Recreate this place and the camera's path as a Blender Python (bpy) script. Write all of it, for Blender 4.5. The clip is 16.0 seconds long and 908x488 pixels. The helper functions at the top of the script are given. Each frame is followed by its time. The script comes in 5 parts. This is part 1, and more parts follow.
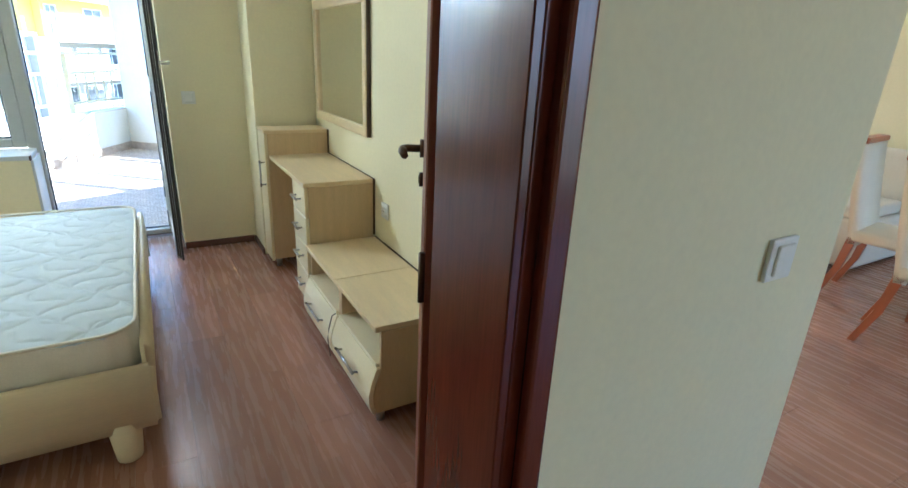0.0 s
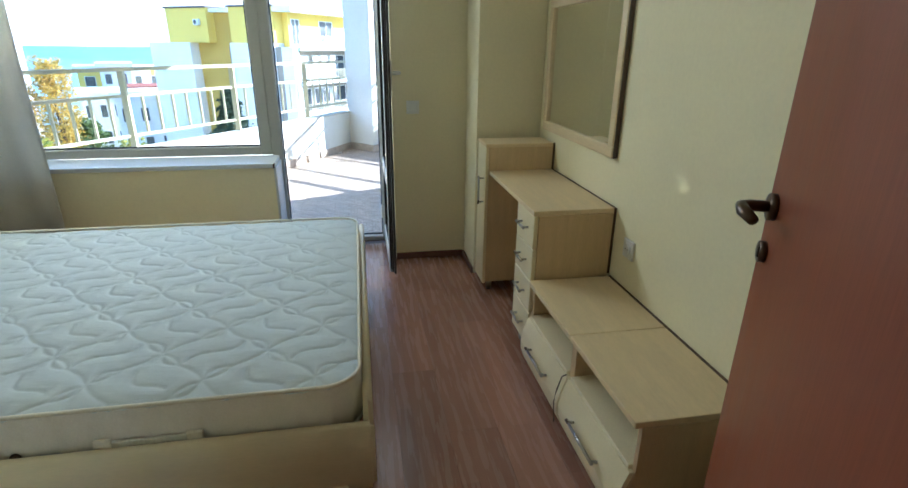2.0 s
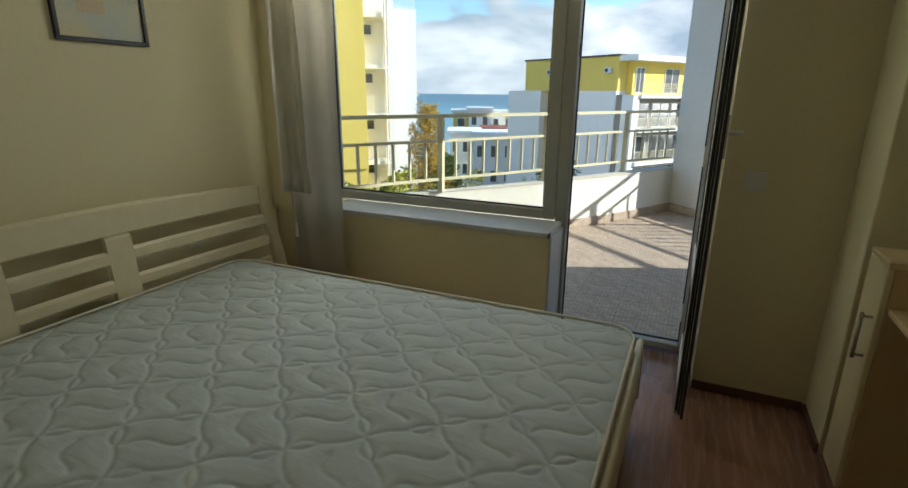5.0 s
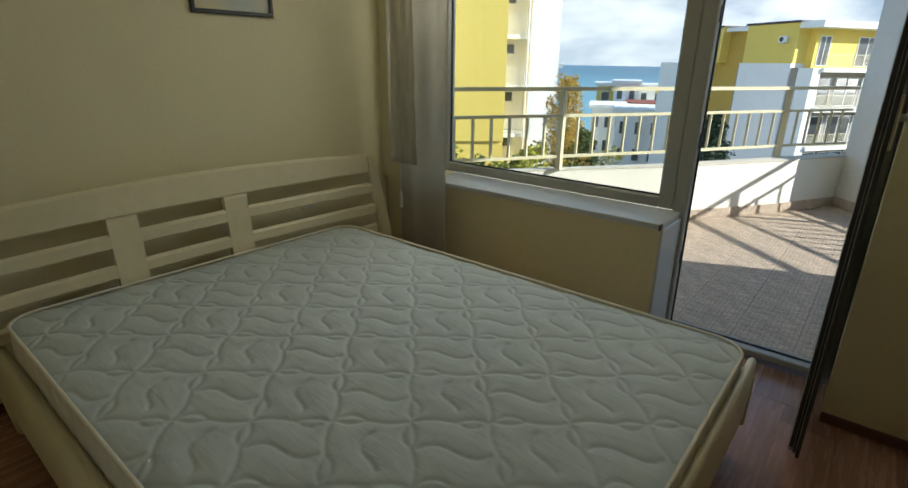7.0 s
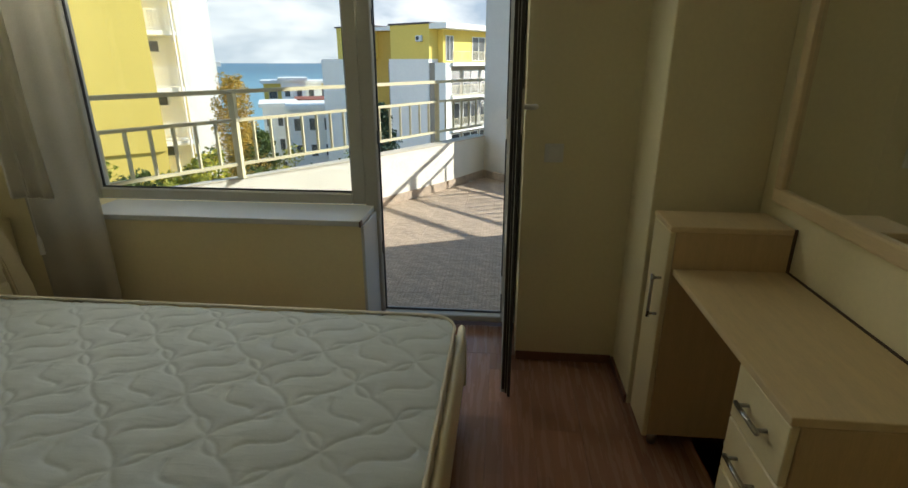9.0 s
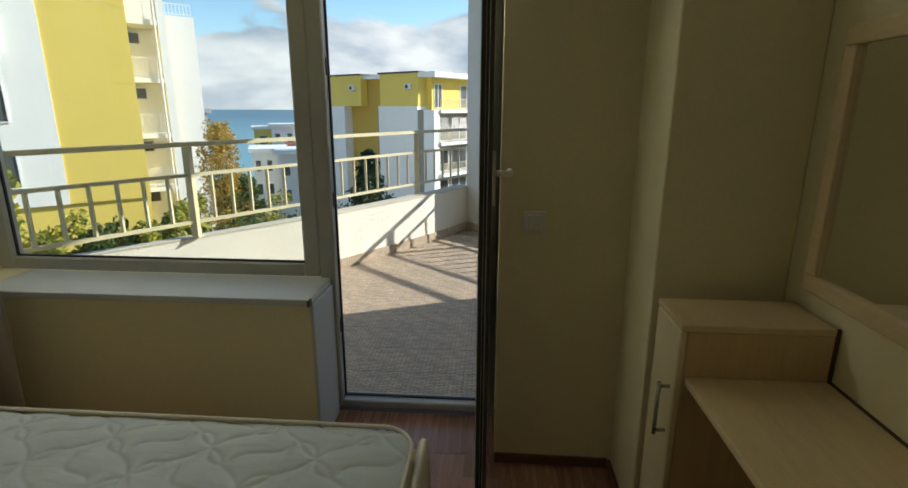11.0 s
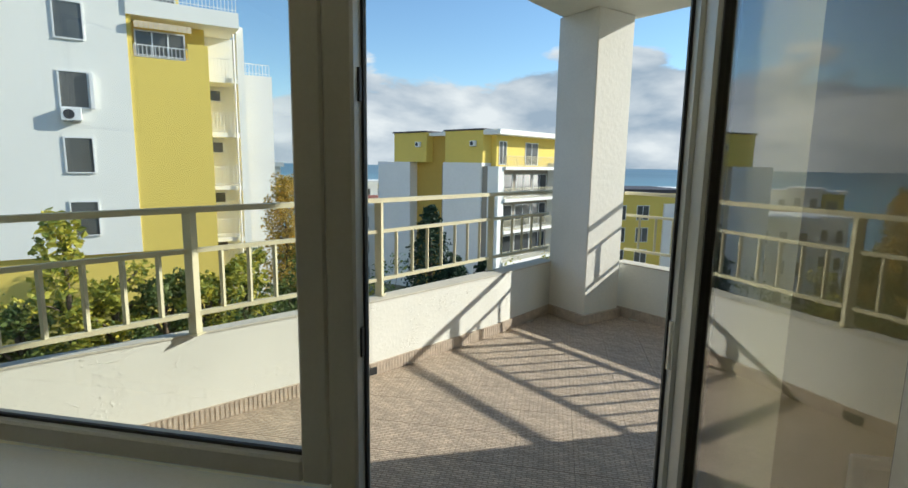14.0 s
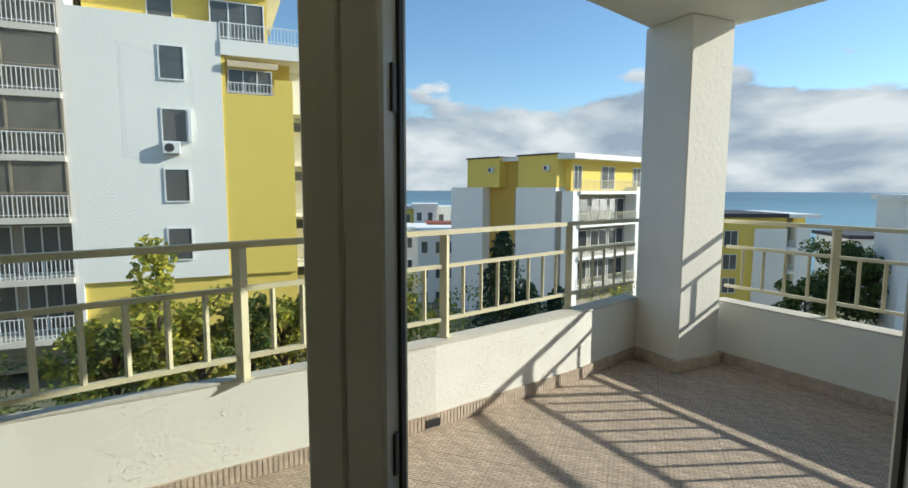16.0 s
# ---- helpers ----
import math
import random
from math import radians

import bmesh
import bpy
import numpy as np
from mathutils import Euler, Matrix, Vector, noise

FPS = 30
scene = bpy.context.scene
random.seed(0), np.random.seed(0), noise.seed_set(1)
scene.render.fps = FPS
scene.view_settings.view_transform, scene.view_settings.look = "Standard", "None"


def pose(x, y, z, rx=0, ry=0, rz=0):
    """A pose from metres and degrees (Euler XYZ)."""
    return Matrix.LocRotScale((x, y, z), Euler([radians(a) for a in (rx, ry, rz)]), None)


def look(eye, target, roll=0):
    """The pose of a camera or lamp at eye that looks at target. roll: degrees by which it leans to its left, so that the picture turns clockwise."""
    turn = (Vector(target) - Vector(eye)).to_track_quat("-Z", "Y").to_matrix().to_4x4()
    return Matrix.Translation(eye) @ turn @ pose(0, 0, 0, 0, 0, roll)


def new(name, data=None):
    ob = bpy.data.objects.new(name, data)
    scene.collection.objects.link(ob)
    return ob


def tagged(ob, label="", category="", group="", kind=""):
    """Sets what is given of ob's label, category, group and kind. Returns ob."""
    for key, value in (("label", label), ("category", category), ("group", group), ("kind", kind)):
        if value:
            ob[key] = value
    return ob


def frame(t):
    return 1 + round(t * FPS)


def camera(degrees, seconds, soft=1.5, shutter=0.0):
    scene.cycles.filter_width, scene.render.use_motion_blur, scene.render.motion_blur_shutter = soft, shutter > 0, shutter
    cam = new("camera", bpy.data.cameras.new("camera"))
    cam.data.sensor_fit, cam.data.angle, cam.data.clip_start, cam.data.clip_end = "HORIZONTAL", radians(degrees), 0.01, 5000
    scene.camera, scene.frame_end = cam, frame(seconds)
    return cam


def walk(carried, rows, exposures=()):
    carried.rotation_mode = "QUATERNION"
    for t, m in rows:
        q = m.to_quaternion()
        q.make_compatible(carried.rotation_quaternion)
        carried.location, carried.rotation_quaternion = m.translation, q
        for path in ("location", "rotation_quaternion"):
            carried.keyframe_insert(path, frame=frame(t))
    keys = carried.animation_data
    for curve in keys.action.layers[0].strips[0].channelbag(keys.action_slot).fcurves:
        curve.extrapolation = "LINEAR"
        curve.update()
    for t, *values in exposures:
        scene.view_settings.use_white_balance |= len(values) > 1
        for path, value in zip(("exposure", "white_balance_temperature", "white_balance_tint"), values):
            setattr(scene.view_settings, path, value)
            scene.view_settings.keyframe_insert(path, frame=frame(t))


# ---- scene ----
cam = camera(82.0, 16.0)
PATH = [
    (0, (-1.011, -3.951, 1.377), (-0.049, -2.333, 0.702), 2.9),
    (0.5, (-1.046, -3.856, 1.376), (-0.29, -2.133, 0.697), 2.8),
    (1, (-1.094, -3.713, 1.404), (-0.478, -1.944, 0.701), 2.4),
    (1.5, (-1.121, -3.577, 1.409), (-0.65, -1.77, 0.692), 1.5),
    (2, (-1.095, -3.436, 1.4), (-0.76, -1.594, 0.696), 0.6),
    (2.5, (-1.068, -3.298, 1.414), (-0.859, -1.426, 0.743), 0.1),
    (3, (-1.096, -3.134, 1.413), (-0.998, -1.232, 0.799), -0.1),
    (3.5, (-1.143, -2.977, 1.43), (-1.191, -1.059, 0.865), -0.6),
    (4, (-1.125, -2.865, 1.422), (-1.383, -0.956, 0.887), -0.7),
    (4.5, (-1.03, -2.713, 1.425), (-1.556, -0.857, 0.894), 0.1),
    (5, (-1.005, -2.589, 1.402), (-1.799, -0.841, 0.843), 0.5),
    (5.2, (-0.993, -2.564, 1.402), (-1.876, -0.862, 0.833), 0.5),
    (6.25, (-0.942, -2.459, 1.401), (-2.177, -1.019, 0.767), 0.8),
    (7.3, (-0.906, -2.384, 1.401), (-2.029, -0.877, 0.719), 1.1),
    (7.5, (-0.904, -2.38, 1.401), (-1.933, -0.807, 0.719), 1.1),
    (8, (-0.935, -2.365, 1.412), (-1.714, -0.651, 0.738), -0.1),
    (8.5, (-0.963, -2.357, 1.388), (-1.445, -0.528, 0.739), -0.1),
    (9, (-0.968, -2.328, 1.42), (-1.147, -0.449, 0.759), 0.0),
    (9.2, (-0.964, -2.3, 1.422), (-1.027, -0.413, 0.764), 0.1),
    (10.25, (-0.93, -2.097, 1.438), (-0.892, -0.18, 0.866), 0.2),
    (11.3, (-0.889, -1.843, 1.458), (-1.109, 0.086, 0.98), 0.2),
    (11.5, (-0.878, -1.777, 1.463), (-1.119, 0.154, 1.002), 0.2),
    (12, (-0.977, -1.497, 1.465), (-1.29, 0.433, 1.047), -0.3),
    (12.5, (-1.025, -1.251, 1.444), (-1.395, 0.675, 1.051), -0.1),
    (13, (-1.044, -1.066, 1.454), (-1.439, 0.861, 1.092), 0.6),
    (13.5, (-1.123, -0.889, 1.446), (-1.509, 1.046, 1.116), 0.8),
    (14, (-1.197, -0.744, 1.456), (-1.572, 1.197, 1.153), 0.9),
    (14.5, (-1.217, -0.607, 1.436), (-1.627, 1.331, 1.161), 1.1),
    (15, (-1.214, -0.51, 1.44), (-1.703, 1.413, 1.184), 1.2),
    (15.5, (-1.236, -0.432, 1.482), (-1.806, 1.47, 1.245), 1.1),
    (16, (-1.273, -0.377, 1.471), (-1.92, 1.504, 1.26), 0.2),
]

EXPOSURE = [(0.0, 3.1, 4790, 6), (0.5, 2.85, 4740, 7), (1.0, 2.65, 4790, 7), (1.6, 2.5, 4890, 7), (2.0, 2.25, 4990, 6), (2.5, 1.58, 5280, 7), (3.0, 1.3, 5580, 7), (3.5, 0.95, 5780, 6), (4.0, 0.80, 5930, 5), (5.0, 0.72, 6080, 5),
            (7.5, 0.78, 6130, 5), (9.0, 0.78, 6430, 6), (11.5, 0.46, 6430, 5), (12.5, 0.38, 6380, 5), (14.0, 0.32, 6280, 4), (16.0, 0.25, 6280, 4)]
walk(cam, [(t, look(eye, target, roll)) for t, eye, target, roll in PATH], EXPOSURE)

# ---- sky, sun ----
SUN_TO = Vector((0.915 * math.cos(radians(23.2)), 0.403 * math.cos(radians(23.2)), math.sin(radians(23.2))))
sun = new("sun", bpy.data.lights.new("sun", "SUN"))
sun.data.energy, sun.data.angle, sun.data.color = 5.0, radians(0.55), (1.0, 0.93, 0.82)
sun.matrix_world = look((20, 10, 15), Vector((20, 10, 15)) - SUN_TO)

world = bpy.data.worlds.new("sky")
scene.world = world
world.use_nodes = True


def build_sky():
    nt = world.node_tree
    n, l = nt.nodes, nt.links
    bg = n["Background"]
    bg.inputs["Strength"].default_value = 0.15
    sky = n.new("ShaderNodeTexSky")
    sky.sky_type, sky.sun_disc = "NISHITA", False
    sky.sun_elevation, sky.sun_rotation = radians(23.2), math.atan2(0.915, 0.403)
    sky.air_density, sky.dust_density, sky.ozone_density = 1.1, 0.05, 4.0
    co = n.new("ShaderNodeTexCoord")
    sep = n.new("ShaderNodeSeparateXYZ")
    l.new(co.outputs["Generated"], sep.inputs[0])
    stretch = n.new("ShaderNodeVectorMath"); stretch.operation = "MULTIPLY"
    stretch.inputs[1].default_value = (1.0, 1.0, 2.6)
    l.new(co.outputs["Generated"], stretch.inputs[0])
    noise_tex = n.new("ShaderNodeTexNoise")
    noise_tex.inputs["Scale"].default_value = 4.2
    noise_tex.inputs["Detail"].default_value = 9
    noise_tex.inputs["Roughness"].default_value = 0.50
    noise_tex.inputs["Distortion"].default_value = 0.2
    l.new(stretch.outputs[0], noise_tex.inputs["Vector"])
    band = n.new("ShaderNodeMapRange")
    band.inputs["From Min"].default_value, band.inputs["From Max"].default_value = 0.11, 0.23
    band.inputs["To Min"].default_value, band.inputs["To Max"].default_value = 0.20, -0.22
    l.new(sep.outputs["Z"], band.inputs["Value"])
    add = n.new("ShaderNodeMath"); add.operation = "ADD"
    l.new(noise_tex.outputs["Fac"], add.inputs[0]); l.new(band.outputs[0], add.inputs[1])
    ramp = n.new("ShaderNodeMapRange")
    ramp.interpolation_type = "SMOOTHSTEP"
    ramp.inputs["From Min"].default_value, ramp.inputs["From Max"].default_value = 0.495, 0.555
    l.new(add.outputs[0], ramp.inputs["Value"])
    lift = n.new("ShaderNodeVectorMath"); lift.operation = "ADD"
    lift.inputs[1].default_value = (0.03, 0.015, 0.10)
    l.new(stretch.outputs[0], lift.inputs[0])
    above = n.new("ShaderNodeTexNoise")
    above.inputs["Scale"].default_value, above.inputs["Detail"].default_value = 4.2, 6
    above.inputs["Roughness"].default_value, above.inputs["Distortion"].default_value = 0.50, 0.2
    l.new(lift.outputs[0], above.inputs["Vector"])
    diff = n.new("ShaderNodeMath"); diff.operation = "SUBTRACT"
    l.new(noise_tex.outputs["Fac"], diff.inputs[0]); l.new(above.outputs["Fac"], diff.inputs[1])
    lit = n.new("ShaderNodeMapRange")
    lit.inputs["From Min"].default_value, lit.inputs["From Max"].default_value = -0.13, 0.13
    l.new(diff.outputs[0], lit.inputs["Value"])
    tone = n.new("ShaderNodeValToRGB")
    tone.color_ramp.elements[0].position, tone.color_ramp.elements[0].color = 0.0, (1.95, 2.38, 2.95, 1)
    tone.color_ramp.elements[1].position, tone.color_ramp.elements[1].color = 1.0, (4.45, 4.55, 4.7, 1)
    l.new(lit.outputs[0], tone.inputs["Fac"])
    mix = n.new("ShaderNodeMix"); mix.data_type = "RGBA"
    l.new(ramp.outputs[0], mix.inputs["Factor"])
    l.new(sky.outputs[0], mix.inputs["A"]); l.new(tone.outputs[0], mix.inputs["B"])
    l.new(mix.outputs["Result"], bg.inputs["Color"])


build_sky()


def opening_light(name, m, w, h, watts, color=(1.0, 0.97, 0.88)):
    """Area lamp that stands in for daylight at an opening."""
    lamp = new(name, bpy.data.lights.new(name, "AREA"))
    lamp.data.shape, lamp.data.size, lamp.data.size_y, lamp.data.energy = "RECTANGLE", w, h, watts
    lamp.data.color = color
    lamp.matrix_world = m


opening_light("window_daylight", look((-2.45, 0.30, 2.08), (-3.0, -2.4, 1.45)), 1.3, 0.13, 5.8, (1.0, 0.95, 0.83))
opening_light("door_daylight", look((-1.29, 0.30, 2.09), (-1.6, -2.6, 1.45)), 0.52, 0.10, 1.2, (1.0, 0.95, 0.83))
# Fill lamps in unseen added openings brighten the hall and living room.
opening_light("living_room_fill", look((2.8, -6.98, 1.3), (2.0, -3.0, 1.0)), 2.3, 2.0, 1.5, (1.0, 0.93, 0.78))
opening_light("living_room_east_fill", look((4.28, -0.55, 1.5), (2.4, -2.6, 0.4)), 1.1, 1.2, 6.0, (1.0, 0.95, 0.86))

# ---- materials ----


def material(name, color, rough=0.6, metal=0.0, vary=0.12, scale=6.0, fine=120.0, bump=0.0, bump_scale=80.0, stretch=(1, 1, 1), rand=0.0, spec=0.5, island=0.0, tint=None, space="Object"):
    """A surface with variation at two scales, grain and relief."""
    m = bpy.data.materials.new(name)
    m.use_nodes = True
    nt = m.node_tree
    n, l = nt.nodes, nt.links
    p = n["Principled BSDF"]
    p.inputs["Metallic"].default_value, p.inputs["Specular IOR Level"].default_value = metal, spec
    co = n.new("ShaderNodeTexCoord")
    mp = n.new("ShaderNodeMapping")
    mp.inputs["Scale"].default_value = stretch
    l.new(co.outputs[space], mp.inputs["Vector"])
    big, small = n.new("ShaderNodeTexNoise"), n.new("ShaderNodeTexNoise")
    big.inputs["Scale"].default_value, big.inputs["Detail"].default_value = scale, 4
    small.inputs["Scale"].default_value, small.inputs["Detail"].default_value = fine, 3
    l.new(mp.outputs[0], big.inputs["Vector"]); l.new(mp.outputs[0], small.inputs["Vector"])
    add = n.new("ShaderNodeMath"); add.operation = "ADD"
    l.new(big.outputs["Fac"], add.inputs[0]); l.new(small.outputs["Fac"], add.inputs[1])
    val = n.new("ShaderNodeMapRange")
    val.inputs["From Min"].default_value, val.inputs["From Max"].default_value = 0.6, 1.4
    val.inputs["To Min"].default_value, val.inputs["To Max"].default_value = 1 - vary, 1 + vary
    l.new(add.outputs[0], val.inputs["Value"])
    last = val.outputs[0]
    if rand or island:
        info = n.new("ShaderNodeObjectInfo") if rand else n.new("ShaderNodeNewGeometry")
        r = n.new("ShaderNodeMapRange")
        a = rand or island
        r.inputs["To Min"].default_value, r.inputs["To Max"].default_value = 1 - a, 1 + a
        l.new(info.outputs["Random" if rand else "Random Per Island"], r.inputs["Value"])
        mul = n.new("ShaderNodeMath"); mul.operation = "MULTIPLY"
        l.new(last, mul.inputs[0]); l.new(r.outputs[0], mul.inputs[1])
        last = mul.outputs[0]
    base = n.new("ShaderNodeRGB")
    base.outputs[0].default_value = (*color, 1)
    source = base.outputs[0]
    if tint:
        tm = n.new("ShaderNodeMix"); tm.data_type = "RGBA"
        tm.inputs["A"].default_value, tm.inputs["B"].default_value = (*color, 1), (*tint, 1)
        if island:
            g2 = n.new("ShaderNodeNewGeometry")
            l.new(g2.outputs["Random Per Island"], tm.inputs["Factor"])
        else:
            tr = n.new("ShaderNodeMapRange")
            tr.inputs["From Min"].default_value, tr.inputs["From Max"].default_value = 0.4, 0.65
            l.new(big.outputs["Fac"], tr.inputs["Value"]); l.new(tr.outputs[0], tm.inputs["Factor"])
        source = tm.outputs["Result"]
    sc = n.new("ShaderNodeVectorMath"); sc.operation = "SCALE"
    l.new(source, sc.inputs[0]); l.new(last, sc.inputs["Scale"])
    l.new(sc.outputs[0], p.inputs["Base Color"])
    rr = n.new("ShaderNodeMapRange")
    rr.inputs["To Min"].default_value, rr.inputs["To Max"].default_value = max(0.02, rough - 0.08), min(1, rough + 0.08)
    l.new(big.outputs["Fac"], rr.inputs["Value"]); l.new(rr.outputs[0], p.inputs["Roughness"])
    if bump:
        bt = n.new("ShaderNodeTexNoise")
        bt.inputs["Scale"].default_value, bt.inputs["Detail"].default_value = bump_scale, 4
        l.new(mp.outputs[0], bt.inputs["Vector"])
        b = n.new("ShaderNodeBump")
        b.inputs["Strength"].default_value, b.inputs["Distance"].default_value = bump, 0.01
        l.new(bt.outputs["Fac"], b.inputs["Height"]); l.new(b.outputs[0], p.inputs["Normal"])
    return m


def glass_material(name, tint=(0.95, 0.98, 0.97)):
    m = bpy.data.materials.new(name)
    m.use_nodes = True
    p = m.node_tree.nodes["Principled BSDF"]
    p.inputs["Base Color"].default_value = (*tint, 1)
    p.inputs["Roughness"].default_value, p.inputs["Transmission Weight"].default_value, p.inputs["IOR"].default_value = 0.0, 1.0, 1.45
    return m


M_wall = material("cream wall paint", (0.83, 0.755, 0.50), 0.75, vary=0.04, scale=1.6, fine=60, bump=0.05, bump_scale=90, spec=0.3)
M_ceil = material("white ceiling paint", (0.82, 0.80, 0.74), 0.8, vary=0.03, scale=1.2)
M_plank = material("red-brown laminate", (0.36, 0.19, 0.125), 0.27, vary=0.09, scale=5.0, fine=34, stretch=(7, 0.55, 1), rand=0.16)


def add_strips(m, width, length, spread):
    """Narrow strips printed on each board, a little lighter or darker in turn."""
    n, l = m.node_tree.nodes, m.node_tree.links
    p = n["Principled BSDF"]
    co, mp, br = n.new("ShaderNodeTexCoord"), n.new("ShaderNodeMapping"), n.new("ShaderNodeTexBrick")
    mp.inputs["Rotation"].default_value = (0, 0, math.pi / 2)
    l.new(co.outputs["Object"], mp.inputs["Vector"]); l.new(mp.outputs[0], br.inputs["Vector"])
    br.inputs["Scale"].default_value, br.inputs["Brick Width"].default_value, br.inputs["Row Height"].default_value = 1.0, length, width
    br.inputs["Mortar Size"].default_value, br.offset, br.offset_frequency = 0.0004, 0.37, 2
    br.inputs["Color1"].default_value, br.inputs["Color2"].default_value = (1 - spread,) * 3 + (1,), (1 + spread,) * 3 + (1,)
    br.inputs["Mortar"].default_value = (0.8, 0.8, 0.8, 1)
    mul = n.new("ShaderNodeVectorMath"); mul.operation = "MULTIPLY"
    l.new(p.inputs["Base Color"].links[0].from_socket, mul.inputs[0]); l.new(br.outputs["Color"], mul.inputs[1])
    l.new(mul.outputs[0], p.inputs["Base Color"])


add_strips(M_plank, 0.064, 0.43, 0.09)
M_under = material("dark underlay", (0.13, 0.065, 0.042), 0.8)
M_base = material("brown baseboard", (0.16, 0.075, 0.05), 0.45, vary=0.2, scale=8, stretch=(1, 1, 1))
# Door leaf: same wood as its frame, window light put into the colour.
M_mahog_lit = material("mahogany veneer with window light in its colour", (0.25, 0.075, 0.036), 0.34, vary=0.16, scale=3.0, fine=26, stretch=(9, 9, 0.5), spec=0.4)
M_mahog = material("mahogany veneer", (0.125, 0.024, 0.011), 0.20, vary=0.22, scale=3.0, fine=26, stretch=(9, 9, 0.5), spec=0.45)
M_birch = material("pale birch laminate", (0.72, 0.57, 0.33), 0.42, vary=0.09, scale=4.0, fine=34, stretch=(9, 1, 9))
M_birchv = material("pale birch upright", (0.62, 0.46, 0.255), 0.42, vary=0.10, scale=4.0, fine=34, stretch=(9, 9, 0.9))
M_cream = material("cream lacquer front", (0.82, 0.72, 0.46), 0.35, vary=0.05, scale=4)
M_edge = material("dark brown for edges, also gap shade", (0.09, 0.055, 0.035), 0.6)
M_steel = material("brushed steel", (0.42, 0.40, 0.37), 0.28, metal=1.0, vary=0.08)
# Window and door frames: white plastic greyed to hold their backlit shade.
M_pvc_shade = material("white window plastic with shade in its colour", (0.47, 0.48, 0.46), 0.32, vary=0.05, scale=3)
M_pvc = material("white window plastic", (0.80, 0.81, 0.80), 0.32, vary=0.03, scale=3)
# Dark fittings; also the painted shade on the balcony door's lip.
M_pvcin = material("near-black plastic, also leaf edge shade", (0.045, 0.045, 0.05), 0.5)
M_gasket = material("black rubber seal", (0.02, 0.02, 0.022), 0.6)
M_glass = glass_material("window glass")
M_sill = material("white sill board", (0.60, 0.62, 0.63), 0.35, vary=0.05, scale=3)
M_frame = material("cream bed lacquer", (0.80, 0.715, 0.48), 0.38, vary=0.06, scale=3.0, fine=40, stretch=(1, 6, 6))
M_matt = material("white quilted ticking", (0.555, 0.605, 0.61), 0.85, vary=0.06, scale=5, fine=300, bump=0.12, bump_scale=400, spec=0.2)
M_border = material("off-white mattress border", (0.76, 0.73, 0.65), 0.85, vary=0.07, scale=9, fine=200, bump=0.35, bump_scale=24, spec=0.2)
M_piping = material("off-white piping", (0.74, 0.70, 0.58), 0.8, vary=0.08, scale=20)
M_label = material("grey woven tape", (0.60, 0.58, 0.50), 0.85, vary=0.2, scale=40)
M_drape = material("grey-beige drape", (0.61, 0.58, 0.50), 0.9, vary=0.10, scale=6, fine=220, spec=0.15)
M_sheer = material("white sheer", (0.84, 0.82, 0.75), 0.9, vary=0.06, scale=6, fine=220, spec=0.15)
M_white = material("white plastic", (0.80, 0.79, 0.74), 0.35, vary=0.03)
M_black = material("black lacquer", (0.02, 0.018, 0.016), 0.4)
M_bronze = material("dark bronze", (0.11, 0.075, 0.05), 0.35, metal=0.9, vary=0.15)
M_stucco = material("white rough render", (0.80, 0.78, 0.72), 0.9, vary=0.05, scale=3, fine=70, bump=0.3, bump_scale=22, spec=0.2)
M_capr = material("weathered parapet top", (0.58, 0.55, 0.47), 0.9, vary=0.12, scale=5, fine=60, bump=0.3, bump_scale=60)
M_grout = material("tile joint", (0.46, 0.39, 0.32), 0.9)
M_rail = material("cream rail paint", (0.61, 0.56, 0.38), 0.45, vary=0.09, scale=12)
M_wfac = material("white facade render", (0.88, 0.87, 0.81), 0.9, vary=0.03, scale=0.5, fine=6)
M_yfac = material("yellow facade render", (0.80, 0.61, 0.14), 0.9, vary=0.05, scale=0.5, fine=6)
M_ofac = material("ochre facade render", (0.56, 0.37, 0.075), 0.9, vary=0.05, scale=0.5, fine=6)
M_gfac = material("pale grey facade", (0.86, 0.84, 0.79), 0.9, vary=0.04, scale=0.4, fine=5)
# Recessed balcony walls: the recess shade is put into this darker colour.
M_loggia_shade = material("loggia render with shade in its colour", (0.34, 0.30, 0.24), 0.9, vary=0.08, scale=0.6, fine=5)
M_pane = material("grey curtained window pane", (0.11, 0.115, 0.11), 0.10, vary=0.35, scale=1.2, spec=0.7)
M_dpane = material("dark window pane", (0.045, 0.05, 0.055), 0.08, vary=0.3, scale=1.2, spec=0.6)
M_drab = material("brown balcony paint", (0.30, 0.25, 0.18), 0.6, vary=0.1, scale=2)
M_drabs = material("weathered balcony slab", (0.66, 0.62, 0.54), 0.9, vary=0.1, scale=1)
M_bpane = material("brownish balcony glass", (0.15, 0.14, 0.11), 0.2, vary=0.7, scale=0.9, spec=0.5)
M_roof = material("dark roof edge", (0.06, 0.055, 0.06), 0.7)
M_redroof = material("red roof tile", (0.30, 0.09, 0.05), 0.8, vary=0.2, scale=2)
M_awning = material("cream awning cloth", (0.70, 0.58, 0.40), 0.8, vary=0.15, scale=3)
M_ground = material("dry grass and paving", (0.12, 0.13, 0.05), 0.95, vary=0.4, scale=0.25, fine=3, tint=(0.22, 0.20, 0.15), space="Object")
M_sea = material("sea water", (0.055, 0.15, 0.20), 0.35, vary=0.2, scale=0.004, fine=0.05, spec=0.3)
